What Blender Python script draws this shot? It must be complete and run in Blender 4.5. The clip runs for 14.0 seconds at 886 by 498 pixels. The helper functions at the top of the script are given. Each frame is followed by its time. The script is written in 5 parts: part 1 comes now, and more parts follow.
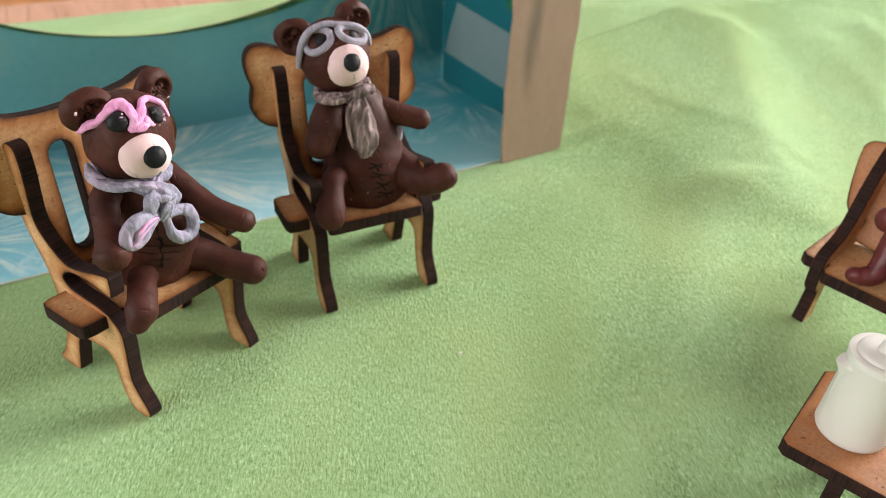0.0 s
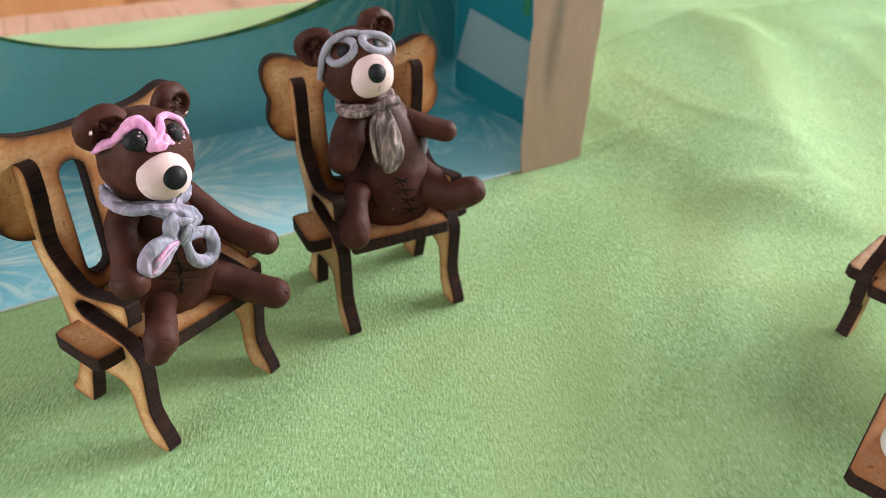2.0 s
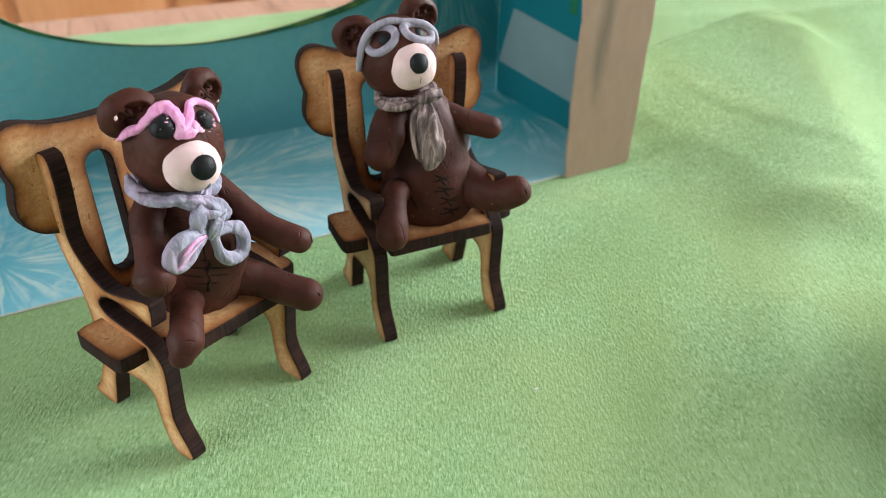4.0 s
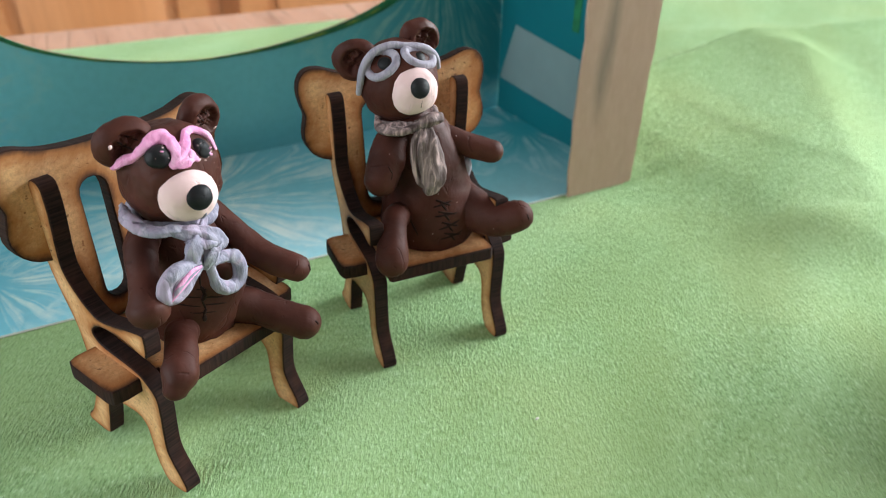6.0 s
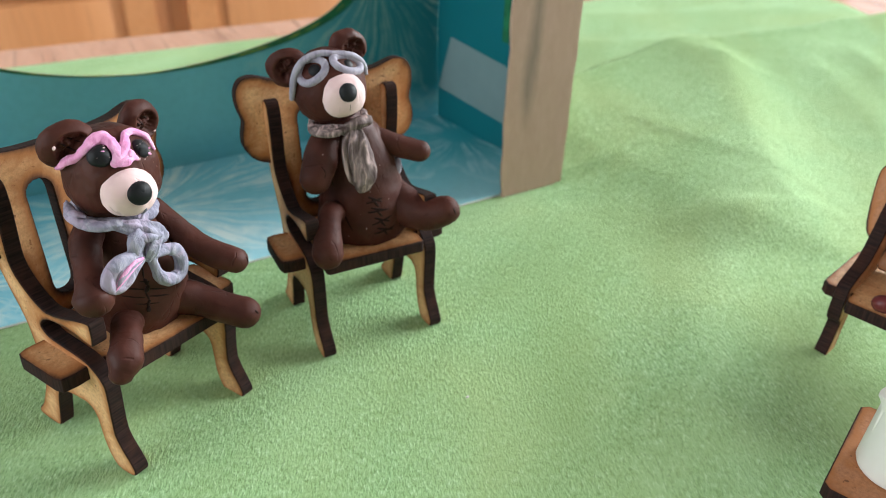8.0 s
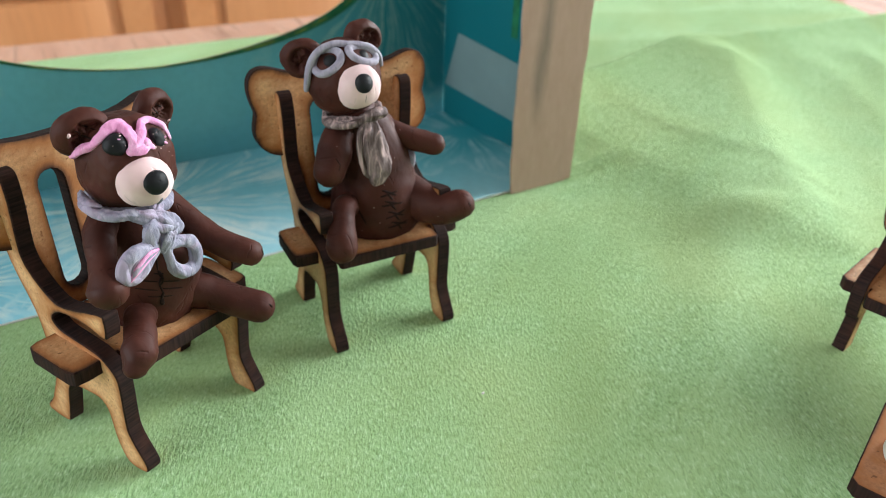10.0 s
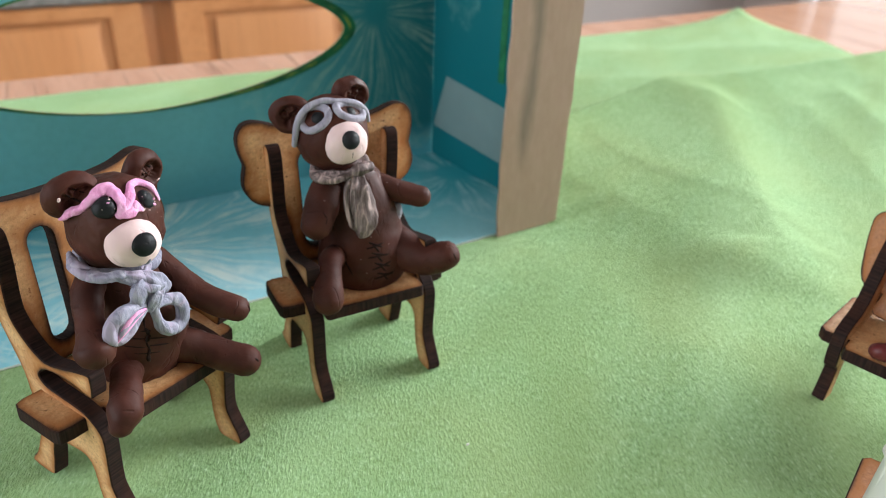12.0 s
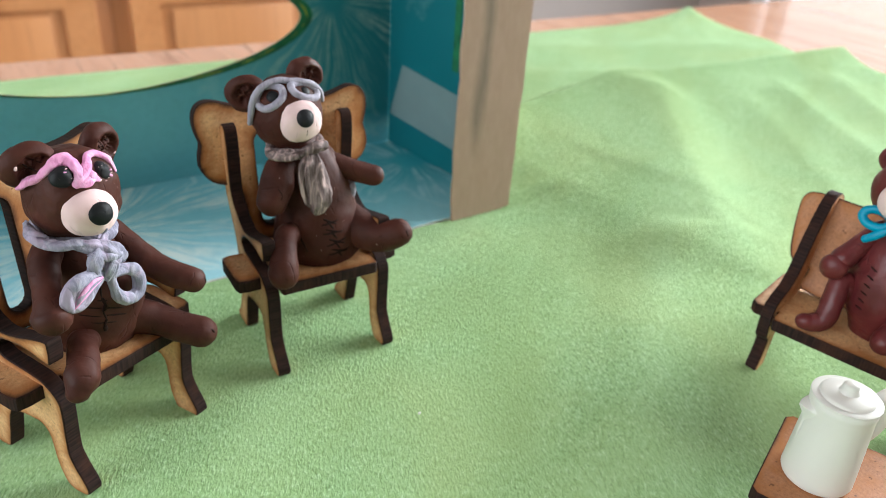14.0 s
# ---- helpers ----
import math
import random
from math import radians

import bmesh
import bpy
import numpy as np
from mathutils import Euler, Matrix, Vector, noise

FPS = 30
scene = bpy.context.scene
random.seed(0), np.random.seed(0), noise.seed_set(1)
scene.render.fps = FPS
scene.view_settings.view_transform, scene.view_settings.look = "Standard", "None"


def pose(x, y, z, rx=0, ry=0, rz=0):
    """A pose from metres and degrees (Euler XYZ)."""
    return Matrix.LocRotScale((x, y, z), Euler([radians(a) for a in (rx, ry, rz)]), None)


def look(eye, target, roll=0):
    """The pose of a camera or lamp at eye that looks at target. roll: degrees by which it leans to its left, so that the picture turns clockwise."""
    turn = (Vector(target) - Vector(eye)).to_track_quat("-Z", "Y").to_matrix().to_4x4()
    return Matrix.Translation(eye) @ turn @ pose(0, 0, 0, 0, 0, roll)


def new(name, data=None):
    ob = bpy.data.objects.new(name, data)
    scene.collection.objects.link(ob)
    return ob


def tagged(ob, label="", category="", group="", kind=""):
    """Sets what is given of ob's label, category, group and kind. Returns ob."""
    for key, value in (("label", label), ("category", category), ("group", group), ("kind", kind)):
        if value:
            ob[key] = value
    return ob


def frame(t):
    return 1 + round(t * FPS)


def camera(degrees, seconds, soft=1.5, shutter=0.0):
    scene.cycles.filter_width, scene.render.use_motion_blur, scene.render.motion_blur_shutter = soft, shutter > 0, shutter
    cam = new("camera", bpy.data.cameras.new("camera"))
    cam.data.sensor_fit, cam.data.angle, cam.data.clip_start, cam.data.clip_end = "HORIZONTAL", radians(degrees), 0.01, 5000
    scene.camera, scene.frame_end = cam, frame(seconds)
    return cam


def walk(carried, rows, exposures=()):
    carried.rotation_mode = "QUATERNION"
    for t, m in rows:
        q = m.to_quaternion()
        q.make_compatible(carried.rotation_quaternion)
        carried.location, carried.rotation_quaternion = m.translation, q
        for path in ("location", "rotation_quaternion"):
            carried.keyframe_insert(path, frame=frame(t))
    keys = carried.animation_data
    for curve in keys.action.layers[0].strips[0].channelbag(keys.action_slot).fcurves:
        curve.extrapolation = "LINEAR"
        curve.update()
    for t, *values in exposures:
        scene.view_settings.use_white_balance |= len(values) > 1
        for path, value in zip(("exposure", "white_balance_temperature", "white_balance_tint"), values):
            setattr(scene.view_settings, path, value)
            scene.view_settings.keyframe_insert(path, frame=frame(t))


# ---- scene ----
cam = camera(62.12, 14.0, 0.95)
# seconds, place in millimetres, turn in degrees
ROWS = [
    (0.0, -57.42, -143.33, 122.49, 55.430, -1.699, -26.380),
    (0.5, -53.90, -141.46, 121.98, 54.987, -1.840, -26.972),
    (1.0, -53.47, -145.51, 127.17, 55.416, -1.741, -27.995),
    (1.5, -59.05, -145.54, 122.37, 55.673, -1.560, -28.389),
    (2.0, -60.37, -132.08, 119.91, 55.871, -1.170, -27.092),
    (2.5, -59.21, -129.26, 112.78, 55.839, -0.365, -25.793),
    (3.0, -56.65, -125.84, 116.55, 56.373, -0.266, -24.831),
    (3.2, -58.63, -125.54, 112.29, 56.636, -0.258, -24.595),
    (5.3, -57.65, -120.36, 113.36, 57.090, -0.817, -24.371),
    (5.5, -56.76, -117.96, 114.70, 57.319, -0.817, -24.349),
    (6.0, -56.92, -121.11, 114.43, 57.380, -0.751, -24.180),
    (6.5, -56.63, -120.64, 114.86, 57.834, -0.541, -24.604),
    (7.0, -55.61, -124.10, 118.93, 58.474, -0.517, -25.218),
    (7.5, -57.21, -125.45, 120.50, 59.006, -0.823, -26.094),
    (8.0, -56.38, -135.77, 116.34, 58.668, -0.938, -27.598),
    (8.5, -60.51, -136.79, 111.65, 58.108, -0.925, -28.836),
    (8.7, -62.41, -131.10, 114.32, 58.103, -0.972, -28.935),
    (10.8, -58.23, -133.66, 110.61, 59.376, -1.030, -27.178),
    (11.0, -58.00, -133.52, 108.58, 59.438, -0.815, -27.324),
    (11.5, -57.12, -129.66, 115.71, 59.997, -1.124, -27.759),
    (12.0, -58.42, -132.16, 120.41, 60.671, -1.731, -28.404),
    (12.5, -59.68, -129.40, 116.24, 60.755, -2.084, -29.209),
    (13.0, -60.40, -130.65, 116.45, 60.556, -2.194, -29.157),
    (13.5, -62.41, -134.56, 118.75, 60.536, -2.504, -29.878),
    (14.0, -60.38, -140.40, 119.02, 60.671, -3.137, -31.049),
]
walk(cam, [(t, pose(x / 1000, y / 1000, z / 1000, rx, ry, rz)) for t, x, y, z, rx, ry, rz in ROWS],
     ((0.0, 0.04, 6850, 14), (0.9, 0.02, 6850, 15), (2.0, 0.02, 6550, 11), (3.0, 0.03, 6350, 8), (8.0, 0.02, 6250, 7), (11.0, 0.0, 6250, 7), (12.8, -0.03, 6250, 7), (14.0, 0.08, 6250, 7)))
# a phone lens: small real aperture, focused on the clay bears
cam.data.dof.use_dof, cam.data.dof.focus_distance, cam.data.dof.aperture_fstop = True, 0.134, 23.0

# ---- world and light ----
from mathutils import geometry

scene.view_settings.exposure = 0.0
world = bpy.data.worlds.new("sky")
scene.world = world
world.use_nodes = True
wn = world.node_tree.nodes
sky = wn.new("ShaderNodeTexSky")
sky.sky_type, sky.sun_disc, sky.sun_elevation, sky.sun_rotation = "NISHITA", False, radians(40), radians(60)
wn["Background"].inputs["Strength"].default_value = 0.1
world.node_tree.links.new(sky.outputs[0], wn["Background"].inputs[0])


def area(name, eye, target, w, h, power, colour, spread=180):
    d = bpy.data.lights.new(name, "AREA")
    d.shape, d.size, d.size_y, d.energy, d.color = "RECTANGLE", w, h, power, colour
    d.spread = radians(spread)
    ob = new(name, d)
    ob.matrix_world = look(eye, target)
    return ob


# daylight through the patio door, and an added fill lamp at the unseen opposite wall
area("daylight_patio_door", (1.96, 0.02, 0.71), (0.0, 0.0, 0.0), 1.68, 0.82, 58, (0.97, 0.98, 1.0), 130)
area("daylight_side_window", (-1.80, -0.25, 0.75), (0.0, 0.0, 0.0), 1.7, 1.2, 32, (0.97, 0.98, 1.0))

# ---- materials ----


class Net:
    """A small builder for one node material."""

    def __init__(self, name, rough=0.6, metal=0.0, spec=0.5):
        self.mat = bpy.data.materials.new(name)
        self.mat.use_nodes = True
        self.n, self.l = self.mat.node_tree.nodes, self.mat.node_tree.links
        self.bsdf = self.n["Principled BSDF"]
        self.set(Roughness=rough, Metallic=metal)
        self.bsdf.inputs["Specular IOR Level"].default_value = spec
        self.co = self.n.new("ShaderNodeTexCoord").outputs["Object"]

    def set(self, **kw):
        for k, v in kw.items():
            self.put(v, self.bsdf.inputs[k.replace("_", " ")])

    def put(self, v, socket):
        if isinstance(v, bpy.types.NodeSocket):
            self.l.new(v, socket)
        elif isinstance(v, (tuple, list)) and socket.type == "RGBA":
            socket.default_value = (*v, 1.0)[:4]
        else:
            socket.default_value = v

    def mapped(self, scale=(1, 1, 1), rot=(0, 0, 0), loc=(0, 0, 0), src=None):
        m = self.n.new("ShaderNodeMapping")
        self.l.new(src or self.co, m.inputs["Vector"])
        m.inputs["Scale"].default_value, m.inputs["Rotation"].default_value, m.inputs["Location"].default_value = scale, rot, loc
        return m.outputs[0]

    def noise(self, scale, detail=4.0, rough=0.55, vec=None, distort=0.0):
        t = self.n.new("ShaderNodeTexNoise")
        self.l.new(vec or self.co, t.inputs["Vector"])
        t.inputs["Scale"].default_value, t.inputs["Detail"].default_value = scale, detail
        t.inputs["Roughness"].default_value, t.inputs["Distortion"].default_value = rough, distort
        return t.outputs["Fac"]

    def voronoi(self, scale, feature="F1", vec=None):
        t = self.n.new("ShaderNodeTexVoronoi")
        t.feature = feature
        self.l.new(vec or self.co, t.inputs["Vector"])
        t.inputs["Scale"].default_value = scale
        return t.outputs["Distance"]

    def ramp(self, fac, *stops):
        r = self.n.new("ShaderNodeValToRGB")
        self.put(fac, r.inputs[0])
        e = r.color_ramp.elements
        while len(e) < len(stops):
            e.new(0.5)
        for el, (p, c) in zip(e, stops):
            el.position, el.color = p, (*c, 1.0) if isinstance(c, (tuple, list)) else (c, c, c, 1.0)
        return r.outputs[0]

    def mix(self, fac, a, b, kind="MIX"):
        m = self.n.new("ShaderNodeMix")
        m.data_type, m.blend_type = "RGBA", kind
        self.put(fac, m.inputs[0])
        self.put(a, m.inputs[6])
        self.put(b, m.inputs[7])
        return m.outputs[2]

    def math(self, op, a, b=0.0, clamp=False):
        m = self.n.new("ShaderNodeMath")
        m.operation, m.use_clamp = op, clamp
        self.put(a, m.inputs[0])
        self.put(b, m.inputs[1])
        return m.outputs[0]

    def attr(self, name):
        a = self.n.new("ShaderNodeAttribute")
        a.attribute_name = name
        return a.outputs["Fac"]

    def island(self):
        return self.n.new("ShaderNodeNewGeometry").outputs["Random Per Island"]

    def obj_random(self):
        return self.n.new("ShaderNodeObjectInfo").outputs["Random"]

    def bump(self, height, strength=0.3, dist=0.0002, prev=None):
        b = self.n.new("ShaderNodeBump")
        b.inputs["Strength"].default_value, b.inputs["Distance"].default_value = strength, dist
        self.put(height, b.inputs["Height"])
        if prev is not None:
            self.l.new(prev, b.inputs["Normal"])
        self.l.new(b.outputs[0], self.bsdf.inputs["Normal"])
        return b.outputs[0]


def suede():
    m = Net("green_suede_cloth", 0.95, 0.0, 0.12)
    turned = m.mapped((1, 1, 1), (0, 0, 0.40))
    v = m.mapped((1.0, 0.34, 1.0), src=turned)
    nap = m.noise(1750, 3, 0.62, v, 0.25)
    speck = m.noise(1300, 2, 0.5, m.mapped((1.0, 0.55, 1.0), loc=(3, 1, 0), src=turned))
    fine = m.noise(3600, 2, 0.6, v)
    mid = m.noise(160, 4, 0.6, distort=0.6)
    big = m.noise(17, 3, 0.5, distort=0.5)
    c = m.ramp(nap, (0.32, (0.17, 0.30, 0.12)), (0.45, (0.28, 0.455, 0.205)), (0.57, (0.33, 0.515, 0.25)), (0.70, (0.50, 0.70, 0.41)))
    c = m.mix(m.ramp(fine, (0.5, 0.0), (0.8, 0.25)), c, (0.21, 0.355, 0.145))
    c = m.mix(m.ramp(speck, (0.58, 0.0), (0.68, 0.65)), c, (0.14, 0.25, 0.095))
    c = m.mix(m.ramp(mid, (0.42, 0.0), (0.72, 0.30)), c, (0.235, 0.39, 0.165))
    c = m.mix(m.ramp(big, (0.42, 0.0), (0.70, 0.5)), c, (0.37, 0.48, 0.20))
    # nap stroked the other way in long patches
    stroked = m.noise(15, 3, 0.55, m.mapped((0.42, 1.25, 1), src=m.mapped((1, 1, 1), (0, 0, -0.72))), 0.7)
    c = m.mix(m.ramp(stroked, (0.50, 0.0), (0.66, 0.5)), c, (0.225, 0.34, 0.125))
    c = m.mix(m.ramp(stroked, (0.34, 0.4), (0.48, 0.0)), c, (0.40, 0.60, 0.31))
    m.set(Base_Color=c)
    m.bsdf.inputs["Sheen Weight"].default_value = 0.25
    m.bsdf.inputs["Sheen Roughness"].default_value = 0.4
    m.bsdf.inputs["Sheen Tint"].default_value = (0.75, 0.95, 0.65, 1)
    b = m.bump(mid, 0.35, 0.0008)
    b = m.bump(nap, 1.0, 0.00055, b)
    m.bump(fine, 0.35, 0.00012, b)
    return m.mat


def fibreboard(name="scorched_fibreboard", tone=(0.57, 0.335, 0.16)):
    m = Net(name, 0.62, 0.0, 0.35)
    speck = m.noise(1300, 4, 0.75)
    fibre = m.noise(420, 5, 0.7, m.mapped((1, 0.3, 1), src=m.mapped((1, 1, 1), (0, 0, 0.5))), 0.8)
    blot = m.noise(95, 4, 0.6, distort=0.8)
    c = m.ramp(speck, (0.28, tuple(0.68 * v for v in tone)), (0.46, tone), (0.72, tuple(min(1, 1.35 * v) for v in tone)))
    c = m.mix(m.ramp(fibre, (0.52, 0.0), (0.8, 0.35)), c, tuple(0.62 * v for v in tone))
    c = m.mix(m.ramp(blot, (0.44, 0.0), (0.70, 0.75)), c, (0.43, 0.165, 0.045))
    dots = m.ramp(m.noise(900, 2, 0.5), (0.66, 0.0), (0.72, 0.75))
    c = m.mix(dots, c, (0.10, 0.035, 0.012))
    burn = m.math("ADD", m.attr("scorch"), m.math("MULTIPLY", m.math("SUBTRACT", m.math("ADD", m.math("MULTIPLY", blot, 0.7), m.math("MULTIPLY", fibre, 0.3)), 0.5), 1.3))
    c = m.mix(m.ramp(burn, (0.10, 0.0), (0.48, 0.78), (0.9, 1.0)), c, (0.34, 0.125, 0.032))
    c = m.mix(m.ramp(burn, (0.55, 0.0), (0.95, 0.95)), c, (0.045, 0.017, 0.008))
    m.set(Base_Color=c, Roughness=m.ramp(fibre, (0.3, 0.5), (0.7, 0.75)))
    b = m.bump(fibre, 0.3, 0.0002)
    m.bump(speck, 0.4, 0.00012, b)
    return m.mat


def charred():
    """Laser-cut edge: burnt nearly black, with fine ribs across the sheet's thickness."""
    m = Net("laser_charred_edge", 0.5, 0.0, 0.2)
    ribs = m.noise(2300, 2, 0.6, m.mapped((1, 1, 0.05)))
    blot = m.noise(130, 4, 0.65, distort=0.6)
    c = m.ramp(ribs, (0.35, (0.011, 0.0054, 0.0046)), (0.65, (0.032, 0.0145, 0.0112)))
    c = m.mix(m.ramp(blot, (0.50, 0.0), (0.80, 0.6)), c, (0.075, 0.030, 0.0175))
    m.set(Base_Color=c, Roughness=m.ramp(blot, (0.3, 0.72), (0.7, 0.95)))
    b = m.bump(blot, 0.25, 0.0003)
    m.bump(ribs, 0.5, 0.00012, b)
    return m.mat


def clay(name, dark, light, rough=0.5, spec=0.2):
    m = Net(name, rough, 0.0, spec)
    big = m.noise(150, 3, 0.5, distort=0.5)
    thumb = m.noise(330, 2, 0.45, distort=0.8)
    fine = m.noise(1500, 4, 0.65)
    lines = m.voronoi(130, "DISTANCE_TO_EDGE", m.mapped((1, 1, 0.45), (0.5, 0.3, 0.2)))
    scar = m.math("MULTIPLY", m.ramp(lines, (0.0, 1.0), (0.025, 0.0)), m.ramp(thumb, (0.52, 0.0), (0.60, 1.0)))
    c = m.ramp(big, (0.3, dark), (0.7, light))
    c = m.mix(m.ramp(fine, (0.68, 0.0), (0.80, 0.4)), c, tuple(min(1, 1.8 * v + 0.012) for v in light))
    c = m.mix(m.math("MULTIPLY", scar, 0.3), c, tuple(0.4 * v for v in dark))
    m.set(Base_Color=c, Roughness=m.ramp(thumb, (0.3, rough - 0.1), (0.7, rough + 0.14)))
    b = m.bump(big, 0.4, 0.0009)
    b = m.bump(thumb, 0.35, 0.0005, b)
    b = m.bump(m.math("SUBTRACT", 1.0, scar), 0.5, 0.0002, b)
    m.bump(fine, 0.22, 0.0001, b)
    return m.mat


def marbled(name, a, b_, c_, streak=(1, 1, 0.25), scale=330, crumple=0.0, tint=None):
    m = Net(name, 0.66, 0.0, 0.18)
    n1 = m.noise(scale, 4, 0.6, m.mapped(streak, (0.2, 0.5, 0.1)), 1.6)
    crease = m.noise(scale * 2.2, 3, 0.6, m.mapped(streak, (0.4, 0.3, 0.6)), 2.2)
    c = m.ramp(n1, (0.36, a), (0.5, b_), (0.64, c_))
    c = m.mix(m.ramp(crease, (0.60, 0.0), (0.70, 0.35)), c, tuple(0.5 * v for v in a))
    if tint:
        c = m.mix(m.ramp(m.noise(210, 2, 0.5, distort=1.0), (0.5, 0.0), (0.64, 0.55)), c, tint)
    b = m.bump(n1, 0.5, 0.0005)
    b = m.bump(crease, 0.45, 0.0003, b)
    if crumple:
        folds = m.voronoi(300, "DISTANCE_TO_EDGE", m.mapped((1, 1, 0.6), (0.6, 0.2, 0.4)))
        c = m.mix(m.ramp(folds, (0.0, 0.22), (0.05, 0.0)), c, tuple(0.6 * v for v in a))
        m.bump(m.ramp(folds, (0.0, 0.0), (0.5, 1.0)), crumple, 0.0012, b)
    m.set(Base_Color=c)
    return m.mat


def plain(name, colour, rough=0.5, spec=0.5, var=0.12, scale=60):
    m = Net(name, rough, 0.0, spec)
    n1 = m.noise(scale, 4, 0.6)
    m.set(Base_Color=m.ramp(n1, (0.3, tuple(v * (1 - var) for v in colour)), (0.7, tuple(min(1, v * (1 + var)) for v in colour))))
    m.bump(n1, 0.08, 0.0003)
    return m.mat


def timber(name, a, b_, c_, along=(0.06, 1, 1), scale=26, rough=0.42, spec=0.4, lines=0.0):
    m = Net(name, rough, 0.0, spec)
    v = m.mapped(along)
    g = m.noise(scale, 6, 0.62, v, 1.2)
    f = m.noise(scale * 9, 4, 0.7, v)
    c = m.ramp(g, (0.28, a), (0.5, b_), (0.74, c_))
    c = m.mix(m.ramp(f, (0.5, 0.0), (0.8, 0.45)), c, tuple(0.55 * q for q in a))
    c = m.mix(m.math("MULTIPLY", m.obj_random(), 0.25), c, tuple(0.8 * q for q in b_))
    if lines:
        # dark open pores drawn out along the boards
        pore = m.noise(lines, 2, 0.5, m.mapped((1, 0.035, 1), (0, 0, 0.12)), 0.6)
        c = m.mix(m.ramp(pore, (0.60, 0.0), (0.66, 0.55)), c, tuple(0.45 * q for q in a))
    m.set(Base_Color=c)
    m.bump(f, 0.15, 0.0004)
    return m.mat


def cardboard():
    m = Net("brown_cardboard", 0.85, 0.0, 0.2)
    fib = m.noise(420, 5, 0.65, m.mapped((1, 0.35, 1)))
    tear = m.noise(70, 4, 0.6, m.mapped((1.6, 0.12, 1), (0, 0, 0), (0.031, 0, 0)), 0.6)
    c = m.ramp(fib, (0.3, (0.385, 0.268, 0.20)), (0.7, (0.43, 0.305, 0.232)))
    c = m.mix(m.ramp(tear, (0.64, 0.0), (0.74, 0.15)), c, (0.27, 0.20, 0.155))
    sep = m.n.new("ShaderNodeSeparateXYZ")
    m.l.new(m.co, sep.inputs[0])
    off = m.math("ABSOLUTE", m.math("ADD", m.math("ADD", sep.outputs[0], 0.0165), m.math("MULTIPLY", m.math("SUBTRACT", m.noise(60, 4, 0.6, m.mapped((1, 0.35, 1))), 0.5), 0.010)))
    smear = m.math("MULTIPLY", m.ramp(off, (0.0012, 0.75), (0.0034, 0.0)), m.ramp(sep.outputs[1], (0.022, 0.0), (0.035, 1.0)))
    c = m.mix(smear, c, (0.165, 0.145, 0.115))
    m.set(Base_Color=c)
    m.bump(m.math("ADD", fib, tear), 0.3, 0.0003)
    return m.mat


